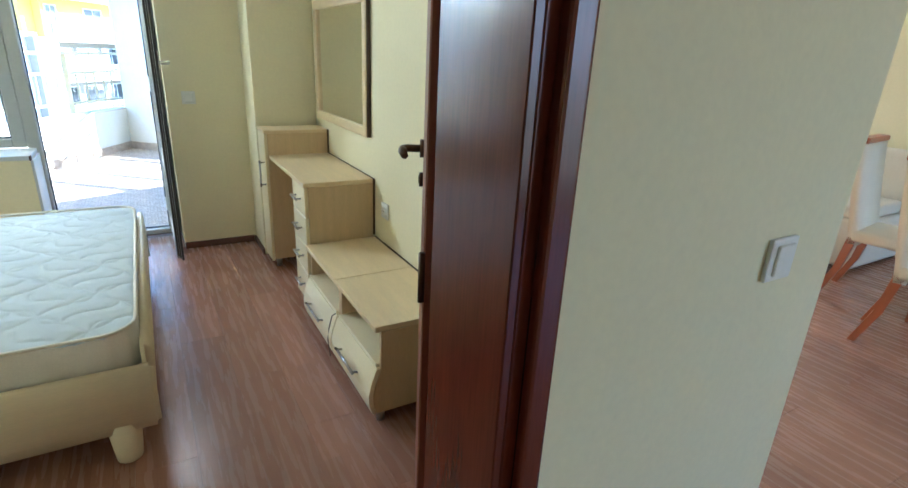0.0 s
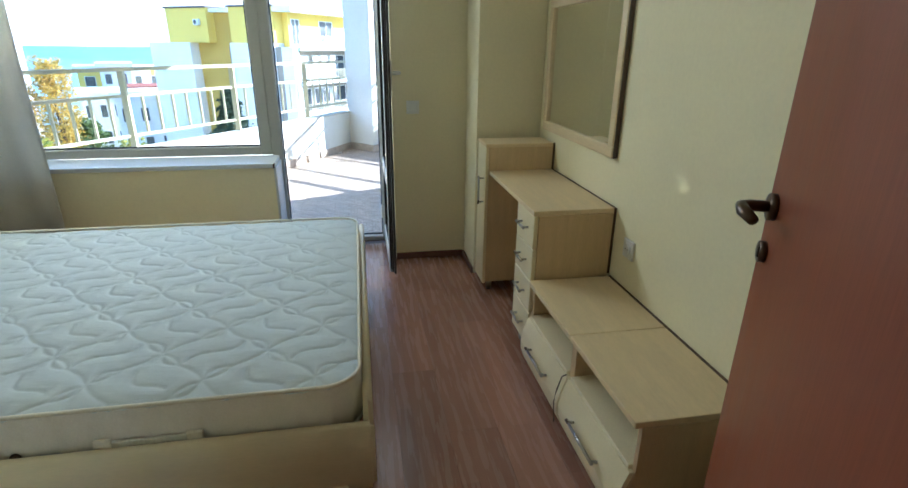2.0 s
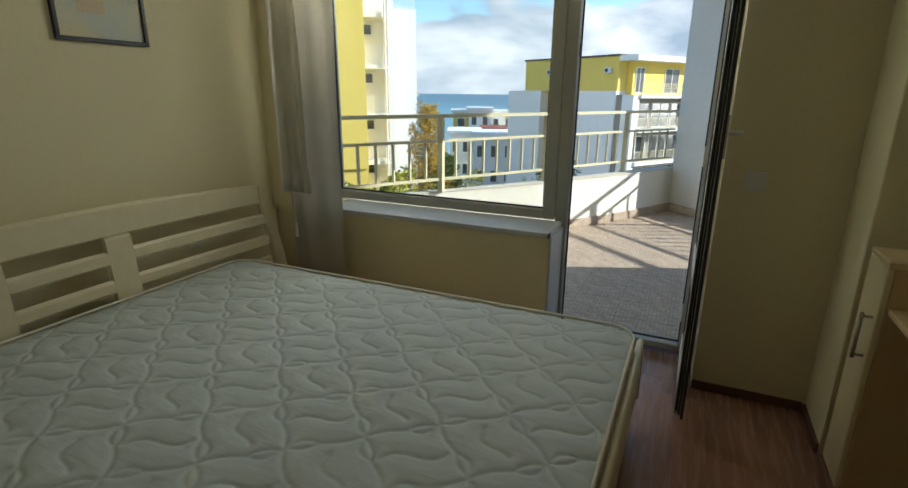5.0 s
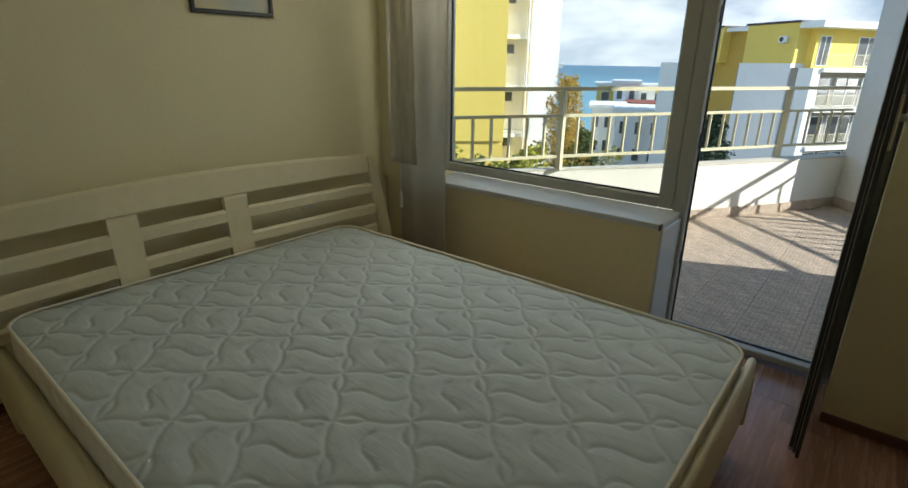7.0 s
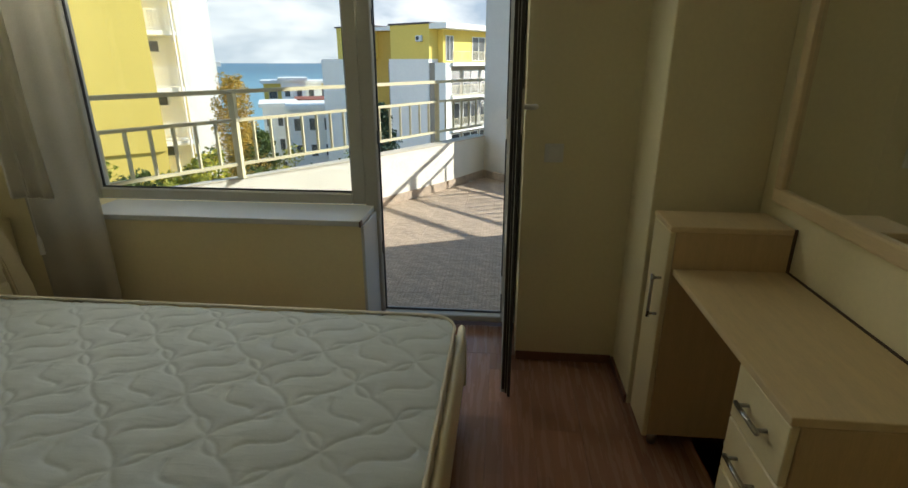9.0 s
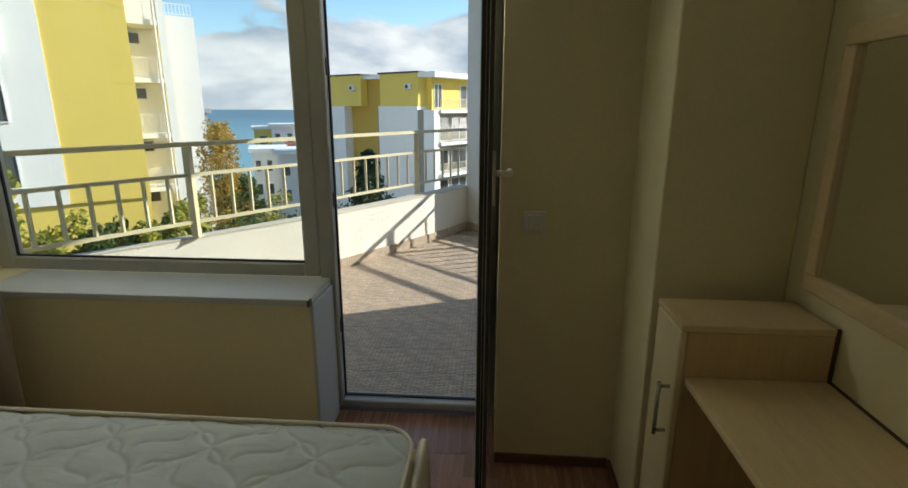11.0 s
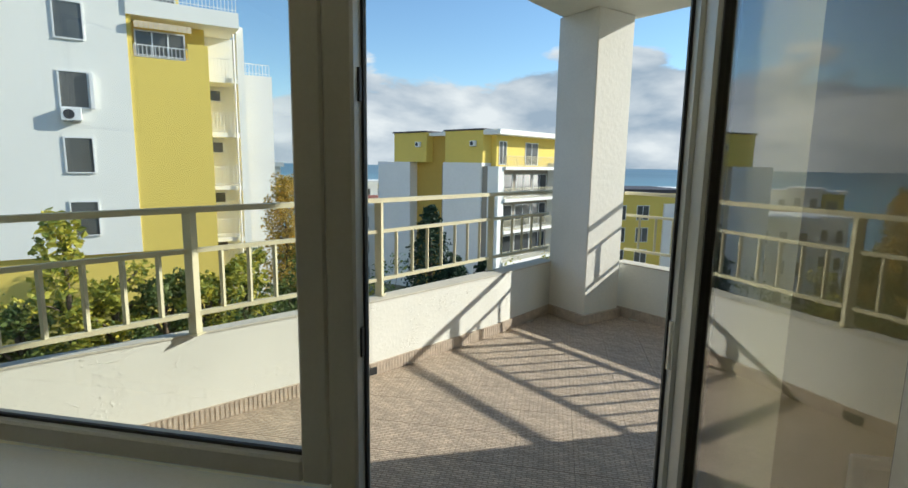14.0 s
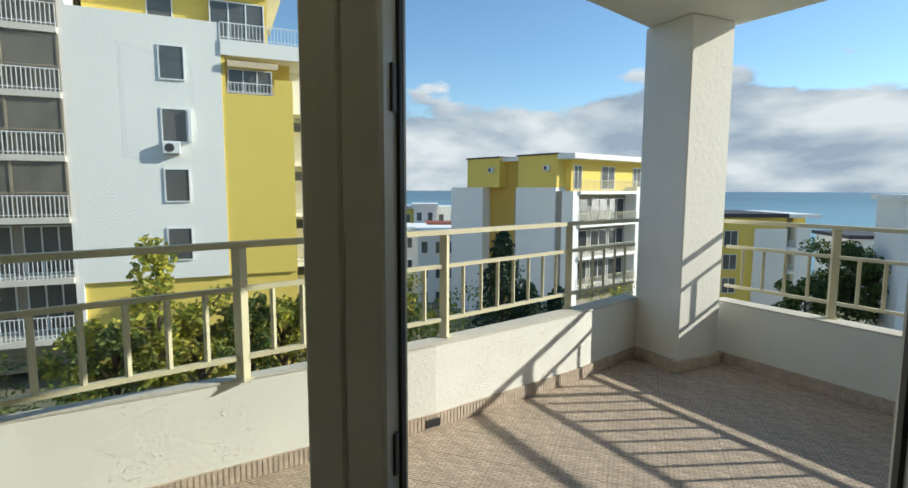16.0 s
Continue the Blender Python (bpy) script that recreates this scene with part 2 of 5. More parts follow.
M_leaf = material("green and yellowing leaves", (0.19, 0.27, 0.04), 0.6, vary=0.2, scale=3, island=0.35, tint=(0.55, 0.46, 0.06))
M_leafd = material("dark green leaves", (0.055, 0.11, 0.025), 0.6, vary=0.2, scale=3, island=0.4, tint=(0.13, 0.16, 0.03))
M_leafo = material("orange autumn leaves", (0.50, 0.38, 0.08), 0.6, vary=0.2, scale=3, island=0.35, tint=(0.56, 0.36, 0.06))
M_needle = material("dark conifer needles", (0.02, 0.05, 0.018), 0.7, vary=0.2, scale=3, island=0.45)
M_bark = material("brown bark", (0.13, 0.09, 0.06), 0.9, vary=0.3, scale=8, bump=0.5, bump_scale=20)
M_chairw = material("cherry chair wood", (0.34, 0.10, 0.035), 0.3, vary=0.2, scale=4, stretch=(6, 6, 1))
M_leather = material("cream leatherette", (0.72, 0.66, 0.52), 0.5, vary=0.06, scale=6, bump=0.08, bump_scale=150)
M_print = material("pale abstract print", (0.62, 0.66, 0.62), 0.7, vary=0.12, scale=3, tint=(0.72, 0.66, 0.42))


def add_wrinkles(m):
    """Soft slanting wrinkles in the cloth between the seams."""
    n, l = m.node_tree.nodes, m.node_tree.links
    p = n["Principled BSDF"]
    old = p.inputs["Normal"].links[0].from_socket
    co, mp, tex, b = n.new("ShaderNodeTexCoord"), n.new("ShaderNodeMapping"), n.new("ShaderNodeTexNoise"), n.new("ShaderNodeBump")
    mp.inputs["Rotation"].default_value, mp.inputs["Scale"].default_value = (0, 0, radians(38)), (1.0, 5.0, 1.0)
    tex.inputs["Scale"].default_value, tex.inputs["Detail"].default_value, tex.inputs["Distortion"].default_value = 7.0, 3, 0.6
    b.inputs["Strength"].default_value, b.inputs["Distance"].default_value = 0.35, 0.006
    l.new(co.outputs["Object"], mp.inputs["Vector"]); l.new(mp.outputs[0], tex.inputs["Vector"])
    l.new(tex.outputs["Fac"], b.inputs["Height"]); l.new(old, b.inputs["Normal"]); l.new(b.outputs[0], p.inputs["Normal"])


add_wrinkles(M_matt)


def add_trowel_marks(m):
    """Short raised scrapes left by the trowel, in patches."""
    n, l = m.node_tree.nodes, m.node_tree.links
    p = n["Principled BSDF"]
    old = p.inputs["Normal"].links[0].from_socket
    co, mp = n.new("ShaderNodeTexCoord"), n.new("ShaderNodeMapping")
    mp.inputs["Scale"].default_value = (1.0, 1.0, 1.7)
    l.new(co.outputs["Object"], mp.inputs["Vector"])
    marks, patch = n.new("ShaderNodeTexNoise"), n.new("ShaderNodeTexNoise")
    marks.inputs["Scale"].default_value, marks.inputs["Detail"].default_value, marks.inputs["Distortion"].default_value = 26.0, 3, 1.6
    patch.inputs["Scale"].default_value, patch.inputs["Detail"].default_value = 3.2, 2
    l.new(mp.outputs[0], marks.inputs["Vector"]); l.new(co.outputs["Object"], patch.inputs["Vector"])
    cut, where = n.new("ShaderNodeMapRange"), n.new("ShaderNodeMapRange")
    cut.inputs["From Min"].default_value, cut.inputs["From Max"].default_value = 0.60, 0.66
    where.inputs["From Min"].default_value, where.inputs["From Max"].default_value = 0.45, 0.56
    l.new(marks.outputs["Fac"], cut.inputs["Value"]); l.new(patch.outputs["Fac"], where.inputs["Value"])
    mul = n.new("ShaderNodeMath"); mul.operation = "MULTIPLY"
    l.new(cut.outputs[0], mul.inputs[0]); l.new(where.outputs[0], mul.inputs[1])
    b = n.new("ShaderNodeBump")
    b.inputs["Strength"].default_value, b.inputs["Distance"].default_value = 0.7, 0.006
    l.new(mul.outputs[0], b.inputs["Height"]); l.new(old, b.inputs["Normal"]); l.new(b.outputs[0], p.inputs["Normal"])


M_parapet = material("white trowelled render", (0.77, 0.76, 0.70), 0.9, vary=0.06, scale=3, fine=70, bump=0.18, bump_scale=40, spec=0.2)
add_trowel_marks(M_parapet)


def add_shallows(m, near, y0, y1):
    """Lighter turquoise water towards the shore."""
    n, l = m.node_tree.nodes, m.node_tree.links
    p = n["Principled BSDF"]
    co, sep, rng, mix = n.new("ShaderNodeTexCoord"), n.new("ShaderNodeSeparateXYZ"), n.new("ShaderNodeMapRange"), n.new("ShaderNodeMix")
    l.new(co.outputs["Object"], sep.inputs[0]); l.new(sep.outputs["Y"], rng.inputs["Value"])
    rng.inputs["From Min"].default_value, rng.inputs["From Max"].default_value = y0, y1
    mix.data_type = "RGBA"
    mix.inputs["A"].default_value = (*near, 1)
    l.new(rng.outputs[0], mix.inputs["Factor"]); l.new(p.inputs["Base Color"].links[0].from_socket, mix.inputs["B"])
    l.new(mix.outputs["Result"], p.inputs["Base Color"])


add_shallows(M_sea, (0.17, 0.36, 0.40), 130, 1100)


def let_light_through(m, share):
    """Thin cloth: part of the light passes."""
    n, l = m.node_tree.nodes, m.node_tree.links
    p, out = n["Principled BSDF"], n["Material Output"]
    tr, mix = n.new("ShaderNodeBsdfTranslucent"), n.new("ShaderNodeMixShader")
    l.new(p.inputs["Base Color"].links[0].from_socket, tr.inputs["Color"])
    mix.inputs["Fac"].default_value = share
    l.new(p.outputs[0], mix.inputs[1]); l.new(tr.outputs[0], mix.inputs[2]); l.new(mix.outputs[0], out.inputs["Surface"])


let_light_through(M_drape, 0.40)
let_light_through(M_sheer, 0.6)
for leafy in (M_leaf, M_leafd, M_leafo):
    let_light_through(leafy, 0.35)
M_mirror = bpy.data.materials.new("mirror silver")
M_mirror.use_nodes = True
M_mirror.node_tree.nodes["Principled BSDF"].inputs["Base Color"].default_value = (0.86, 0.88, 0.86, 1)
M_mirror.node_tree.nodes["Principled BSDF"].inputs["Metallic"].default_value = 1.0
M_mirror.node_tree.nodes["Principled BSDF"].inputs["Roughness"].default_value = 0.015

# ---- builders ----


def bbox(x0, x1, y0, y1, z0, z1, bev=0.0, bm=None, seg=1):
    """A box with softened edges, added to bm."""
    own = bmesh.new()
    vs = [own.verts.new((x, y, z)) for x in (x0, x1) for y in (y0, y1) for z in (z0, z1)]
    for f in ((0, 1, 3, 2), (4, 6, 7, 5), (0, 4, 5, 1), (2, 3, 7, 6), (0, 2, 6, 4), (1, 5, 7, 3)):
        own.faces.new([vs[i] for i in f])
    bmesh.ops.recalc_face_normals(own, faces=own.faces)
    if bev:
        bmesh.ops.bevel(own, geom=own.edges[:], offset=bev, segments=seg, affect="EDGES", profile=0.6)
    if bm is None:
        return own
    me = bpy.data.meshes.new("tmp")
    own.to_mesh(me)
    own.free()
    bm.from_mesh(me)
    bpy.data.meshes.remove(me)
    return bm


def tube(points, radius, sides=8, bm=None, radii=None):
    """A round bar along points."""
    bm = bm or bmesh.new()
    pts = [Vector(p) for p in points]
    rings = []
    for i, p in enumerate(pts):
        d = (pts[min(i + 1, len(pts) - 1)] - pts[max(i - 1, 0)]).normalized()
        a = d.orthogonal().normalized() if abs(d.z) > 0.99 else d.cross(Vector((0, 0, 1))).normalized()
        b = d.cross(a)
        r = radii[i] if radii else radius
        rings.append([bm.verts.new(p + r * (math.cos(k * 2 * math.pi / sides) * a + math.sin(k * 2 * math.pi / sides) * b)) for k in range(sides)])
    for u, v in zip(rings, rings[1:]):
        for k in range(sides):
            bm.faces.new((u[k], u[(k + 1) % sides], v[(k + 1) % sides], v[k]))
    bm.faces.new(rings[0][::-1])
    bm.faces.new(rings[-1])
    return bm


def extrude_profile(profile, axis, a, b, bm=None):
    """A closed outline of (p, q) pairs drawn out along an axis from a to b."""
    bm = bm or bmesh.new()

    def at(p, q, s):
        return {"x": (s, p, q), "y": (p, s, q), "z": (p, q, s)}[axis]
    u, v = ([bm.verts.new(at(p, q, s)) for p, q in profile] for s in (a, b))
    k = len(profile)
    for i in range(k):
        bm.faces.new((u[i], u[(i + 1) % k], v[(i + 1) % k], v[i]))
    bm.faces.new(u[::-1])
    bm.faces.new(v)
    bmesh.ops.recalc_face_normals(bm, faces=bm.faces)
    return bm


def part(name, bm, mat, parent=None, label="", smooth=False):
    """Links a bmesh as one mesh object, under a thing or a part."""
    me = bpy.data.meshes.new(name)
    bm.normal_update()
    bm.to_mesh(me)
    bm.free()
    me.materials.append(mat)
    if smooth:
        for f in me.polygons:
            f.use_smooth = True
    ob = new(name, me)
    if parent:
        ob.parent = parent
    return tagged(ob, label)


def thing(name, label, category, m=None, group="", kind=""):
    ob = new(name)
    ob.empty_display_size = 0.1
    if m is not None:
        ob.matrix_basis = m
    return tagged(ob, label, category, group, kind)


def structure(name, bm, mat, label, category="structure"):
    return tagged(part(name, bm, mat), label, category, kind="structure")


def bow_handle(p0, p1, out, parent, r=0.006):
    """A straight bar on two short stems."""
    p0, p1, out = Vector(p0), Vector(p1), Vector(out)
    d = (p1 - p0).normalized()
    ob = part("handle", tube([p0 + out - 0.012 * d, p1 + out + 0.012 * d], r, 8), M_steel, parent, "brushed steel bar handle", True)
    for p in (p0, p1):
        part("stem", tube([p, p + out], r * 0.8, 6), M_steel, ob, smooth=True)
    return ob


# ---- the flat ----
XL, YB, H = -3.50, -3.25, 2.60
YH, XJ0, XJ1, XE = -3.48, -1.46, -0.605, 0.16
YO = 0.43


def build_walls():
    # facade wall with the window and the balcony door
    bm = bbox(XL - 0.25, -1.65, 0.044, YO, 0.0, 0.666)
    bbox(XL - 0.25, -3.27, 0.0, YO, 0.666, H, bm=bm)
    bbox(-3.27, -3.101, 0.044, 0.31, 0.666, 0.6965, bm=bm)
    bbox(-3.27, -0.88, 0.0, YO, 2.22, H, bm=bm)
    bbox(-0.88, 0.0, 0.0, YO, 0.0, H, bm=bm)
    bbox(-0.40, 0.0, -0.33, 0.0, 0.0, H, 0.004, bm=bm)
    structure("wall_north", bm, M_wall, "cream painted outer wall with window and balcony door", "wall")
    structure("wall_west", bbox(XL - 0.25, XL, YH, 0.03, 0.0, H), M_wall, "cream painted plaster wall behind the bed", "wall")
    bm = bbox(0.0, XE, YH, 0.0, 0.0, H)
    structure("wall_east", bm, M_wall, "cream painted plaster wall behind the dresser", "wall")
    bm = bbox(XL, XJ0, YH, YB, 0.0, H)
    bbox(XJ0, XJ1, YH, YB, 2.06, H, bm=bm)
    bbox(XJ1, 0.0, YH, YB, 0.0, H, bm=bm)
    structure("wall_south", bm, M_wall, "cream painted wall with the bedroom doorway", "wall")
    # hall and living room
    structure("wall_hall_west", bbox(-2.45, -2.30, -5.2, YH, 0.0, H), M_wall, "cream painted hall wall", "wall")
    structure("wall_hall_south", bbox(-2.45, XE, -5.35, -5.2, 0.0, H), M_wall, "cream painted hall wall", "wall")
    # Wide opening, added out of view for the first fill lamp.
    bm = bbox(XE - 0.2, 1.6, -7.2, -7.0, 0.0, H)
    bbox(4.0, 4.4, -7.2, -7.0, 0.0, H, bm=bm)
    bbox(1.6, 4.0, -7.2, -7.0, 2.3, H, bm=bm)
    bbox(1.6, 4.0, -7.2, -7.0, 0.0, 0.2, bm=bm)
    structure("wall_living_south", bm, M_wall, "cream living room wall with a wide added opening", "wall")
    # East opening, unseen, added for the second fill lamp.
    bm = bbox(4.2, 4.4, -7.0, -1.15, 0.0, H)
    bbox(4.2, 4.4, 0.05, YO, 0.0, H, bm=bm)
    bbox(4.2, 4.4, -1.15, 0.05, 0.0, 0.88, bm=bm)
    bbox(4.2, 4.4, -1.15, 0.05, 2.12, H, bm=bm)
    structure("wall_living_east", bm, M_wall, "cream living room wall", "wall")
    structure("wall_living_north", bbox(XE, 4.2, 0.2, YO, 0.0, H), M_wall, "cream living room wall", "wall")
    structure("wall_living_west", bbox(XE - 0.2, XE, -7.0, -5.351, 0.0, H), M_wall, "cream living room wall", "wall")
    structure("ceiling", bbox(XL - 0.25, 4.4, -7.2, YO, H, H + 0.2), M_ceil, "plain white painted ceiling", "ceiling")
    structure("subfloor", bbox(XL - 0.25, 4.4, -7.2, YO, -0.25, -0.012), M_under, "dark base under the laminate boards", "floor")
    # the part of the house beside the terrace, and the floors above and below
    structure("wall_wing", bbox(1.15, 4.4, YO + 0.001, 2.92, -7.8, 5.6), M_stucco, "white rendered house wing beside the terrace", "wall")
    structure("wall_below", bbox(XL - 0.8, 4.4, -7.2, YO, -7.8, -0.252), M_stucco, "white rendered house wall of lower floors", "wall")
    structure("wall_above", bbox(XL - 0.8, 4.4, -7.2, YO, H + 0.202, 5.6), M_stucco, "white rendered house wall of upper floor", "wall")


build_walls()


def build_baseboards():
    for x0, x1, y0, y1 in ((XL, -1.66, 0.032, 0.044), (-0.88, -0.412, -0.012, 0.0), (-0.412, -0.40, -0.33, -0.012), (XL, XL + 0.012, YB, 0.018), (XL, XJ0 - 0.08, YB, YB + 0.012), (-0.012, 0.0, YB + 0.012, -0.33), (XJ1 + 0.028, 0.0, YB, YB + 0.012), (XJ1 + 0.028, XE + 0.012, YH - 0.012, YH), (XE, XE + 0.012, YH, 0.2)):
        structure("baseboard", bbox(x0, x1, y0, y1, 0.0, 0.045, 0.003), M_base, "low brown wooden baseboard", "baseboard")


build_baseboards()


# ---- window and balcony door ----
YF0, YF1 = 0.312, 0.382


def build_window():
    w = thing("window_1", "white plastic window fixed beside the balcony door", "window", kind="structure")
    fr = bbox(-3.27, -3.19, YF0, YF1, 0.697, 2.22, 0.006)
    bbox(-3.19, -1.762, YF0, YF1, 0.697, 0.756, 0.006, bm=fr)
    bbox(-3.19, -1.762, YF0, YF1, 2.14, 2.22, 0.006, bm=fr)
    bbox(-1.762, -1.69, YF0, YF1, 0.697, 2.22, 0.006, bm=fr)
    part("window_frame", fr, M_pvc_shade, w)
    bead = bbox(-3.19, -1.762, 0.334, 0.348, 0.756, 0.764)
    bbox(-3.19, -3.182, 0.334, 0.348, 0.764, 2.13, bm=bead)
    bbox(-1.77, -1.762, 0.334, 0.348, 0.764, 2.13, bm=bead)
    bbox(-3.19, -1.762, 0.334, 0.348, 2.13, 2.14, bm=bead)
    part("glazing_seal", bead, M_gasket, w, "black rubber glazing seal")
    g = part("pane", bbox(-3.188, -1.764, 0.338, 0.344, 0.758, 2.138), M_glass, w, "clear window pane")
    g.visible_shadow = False
    sill = structure("window_sill", bbox(-3.10, -1.645, 0.014, 0.31, 0.667, 0.696, 0.006, seg=2), M_sill, "white board window sill with chipped corner", "window sill")
    part("sill_cap", bbox(-1.650, -1.640, 0.012, 0.045, 0.665, 0.694, 0.002), M_edge, sill, "dark chipped end of the sill")
    # reveal trim beside the door
    structure("trim", bbox(-1.650, -1.635, 0.042, 0.31, 0.0, 0.664, 0.003), M_sill, "white corner trim under the sill end", "trim")


def build_balcony_door():
    d = thing("door_2", "white plastic glazed balcony door standing open into the room", "door", kind="structure")
    fr = bbox(-1.69, -1.62, YF0, YF1 + 0.02, 0.03, 2.22, 0.006)
    bbox(-1.62, -0.955, YF0, YF1 + 0.02, 2.15, 2.22, 0.006, bm=fr)
    bbox(-0.955, -0.88, YF0, YF1 + 0.02, 0.03, 2.22, 0.006, bm=fr)
    bbox(-1.62, -0.955, YF0, YF1 + 0.02, 0.03, 0.065, 0.006, bm=fr)
    part("door_frame", fr, M_pvc_shade, d)
    sl = bbox(-1.621, -1.614, 0.36, 0.375, 0.066, 2.149)
    bbox(-1.614, -0.961, 0.36, 0.375, 0.066, 0.072, bm=sl)
    bbox(-0.961, -0.954, 0.36, 0.375, 0.066, 2.149, bm=sl)
    part("seal", sl, M_gasket, d, "black rubber door seal")
    for z in (0.45, 1.05, 1.62):
        part("strike_plate", bbox(-1.6205, -1.615, 0.338, 0.352, z - 0.035, z + 0.035, 0.001), M_pvcin, d)
    # the leaf, hinged at its edge and swung in by a little more than a right angle
    m = pose(-0.928, 0.325, 0.0, 0, 0, -0.2)
    L, T = 0.755, 0.018
    W = -0.019
    lf = bbox(W, T, -0.095, 0.0, 0.075, 2.16, 0.006)
    bbox(W, T - 0.012, -L + 0.012, -L + 0.095, 0.082, 2.153, 0.004, bm=lf)
    bbox(T - 0.012, T, -L, -L + 0.095, 0.075, 2.16, 0.003, bm=lf)
    bbox(W, T, -L + 0.095, -0.095, 0.075, 0.180, 0.006, bm=lf)
    bbox(W, T, -L + 0.095, -0.095, 2.065, 2.16, 0.006, bm=lf)
    bbox(W, T, -L + 0.095, -0.095, 0.60, 0.68, 0.006, bm=lf)
    leaf = part("leaf", lf, M_pvc_shade, d, "white plastic door leaf with a middle rail")
    leaf.matrix_basis = m
    # First box: shade on the leaf's lip edge, put into a dark strip.
    edge = bbox(T - 0.010, T + 0.002, -L - 0.004, -L + 0.0005, 0.072, 2.165, 0.001)
    bbox(T - 0.020, T - 0.013, -L + 0.004, -L + 0.013, 0.084, 2.150, 0.001, bm=edge)
    part("rebate", edge, M_pvcin, leaf, "dark rubber line and painted lip shade on the leaf's rebate")
    part("lock_strip", bbox(-0.016, -0.004, -L + 0.0105, -L + 0.0125, 0.10, 2.13), M_pvcin, leaf, "dark lock strip")
    for z0, z1 in ((0.180, 0.60), (0.68, 2.065)):
        g = part("pane", bbox(-0.004, 0.004, -L + 0.096, -0.096, z0 + 0.001, z1 - 0.001), M_glass, leaf, "clear reflecting door pane")
        g.visible_shadow = False
        gk = bbox(-0.012, 0.012, -L + 0.0945, -L + 0.103, z0, z1)
        bbox(-0.012, 0.012, -0.103, -0.0945, z0, z1, bm=gk)
        bbox(-0.012, 0.012, -L + 0.103, -0.103, z0, z0 + 0.008, bm=gk)
        bbox(-0.012, 0.012, -L + 0.103, -0.103, z1 - 0.008, z1, bm=gk)
        part("glazing_seal", gk, M_gasket, leaf)
    plate = bbox(T, T + 0.012, -L + 0.03, -L + 0.062, 1.17, 1.33, 0.003)
    part("handle_plate", plate, M_white, leaf)
    hd = tube([(T + 0.01, -L + 0.046, 1.265), (T + 0.048, -L + 0.046, 1.265), (T + 0.055, -L + 0.06, 1.265), (T + 0.055, -L + 0.15, 1.26)], 0.010, 8)
    part("handle", hd, M_white, leaf, "white lever handle", True)
    for z in (0.25, 1.1, 1.95):
        part("hinge", tube([(W - 0.006, 0.012, z - 0.05), (W - 0.006, 0.012, z + 0.05)], 0.009, 8), M_white, d).matrix_basis = m


build_window()
build_balcony_door()

# ---- bedroom doorway and its door ----


def build_bedroom_door():
    d = thing("door_1", "mahogany veneered bedroom door standing open against the dresser end", "door", kind="structure")
    x0, x1 = XJ0, XJ1
    lin = bbox(x0, x0 + 0.03, YH - 0.002, YB + 0.002, 0.0, 2.06, 0.002)
    bbox(x1 - 0.03, x1, YH - 0.002, YB + 0.002, 0.0, 2.06, 0.002, bm=lin)
    bbox(x0 + 0.03, x1 - 0.03, YH - 0.002, YB + 0.002, 2.03, 2.06, 0.002, bm=lin)
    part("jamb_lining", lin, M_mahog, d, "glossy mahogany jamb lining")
    stop = bbox(x1 - 0.045, x1 - 0.03, YH - 0.002, YB - 0.07, 0.0, 2.03, 0.002)
    bbox(x0 + 0.03, x0 + 0.045, YH - 0.002, YB - 0.07, 0.0, 2.03, 0.002, bm=stop)
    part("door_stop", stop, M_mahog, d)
    for y0, y1 in ((YH - 0.024, YH - 0.002), (YB + 0.002, YB + 0.02)):
        for a, b in ((x0 - 0.075, x0 + 0.012), (x1 - 0.012, x1 + 0.026)):
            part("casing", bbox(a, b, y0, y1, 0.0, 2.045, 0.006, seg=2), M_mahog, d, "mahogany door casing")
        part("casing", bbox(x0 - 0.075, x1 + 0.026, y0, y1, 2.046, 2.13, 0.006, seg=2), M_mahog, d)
    for z in (0.25, 1.02, 1.80):
        part("hinge", tube([(x1 - 0.034, YB + 0.028, z - 0.045), (x1 - 0.034, YB + 0.028, z + 0.045)], 0.006, 8), M_bronze, d, smooth=True)
    m = pose(XJ1 - 0.005, YB + 0.035, 0.0, 0, 0, -26.5)
    L = 0.705
    lf = part("leaf", bbox(-0.02, 0.02, 0.0, L, 0.01, 2.02, 0.003), M_mahog_lit, d, "smooth mahogany door leaf, window light in its lighter colour")
    lf.matrix_basis = m
    for z, r in ((1.125, 0.026), (1.035, 0.021)):
        part("rosette", tube([(-0.02, L - 0.042, z), (-0.031, L - 0.042, z)], r, 16), M_bronze, lf, "dark bronze rosette", True)
    h = tube([(-0.028, L - 0.042, 1.125), (-0.062, L - 0.042, 1.125), (-0.078, L - 0.05, 1.124), (-0.08, L - 0.072, 1.122), (-0.072, L - 0.117, 1.117)], 0.0105, 10, radii=(0.011, 0.011, 0.012, 0.0125, 0.010))
    part("door_handle", h, M_bronze, lf, "dark bronze lever handle", True)
    part("keyhole", bbox(-0.033, -0.030, L - 0.046, L - 0.038, 1.024, 1.046), M_black, lf)


build_bedroom_door()


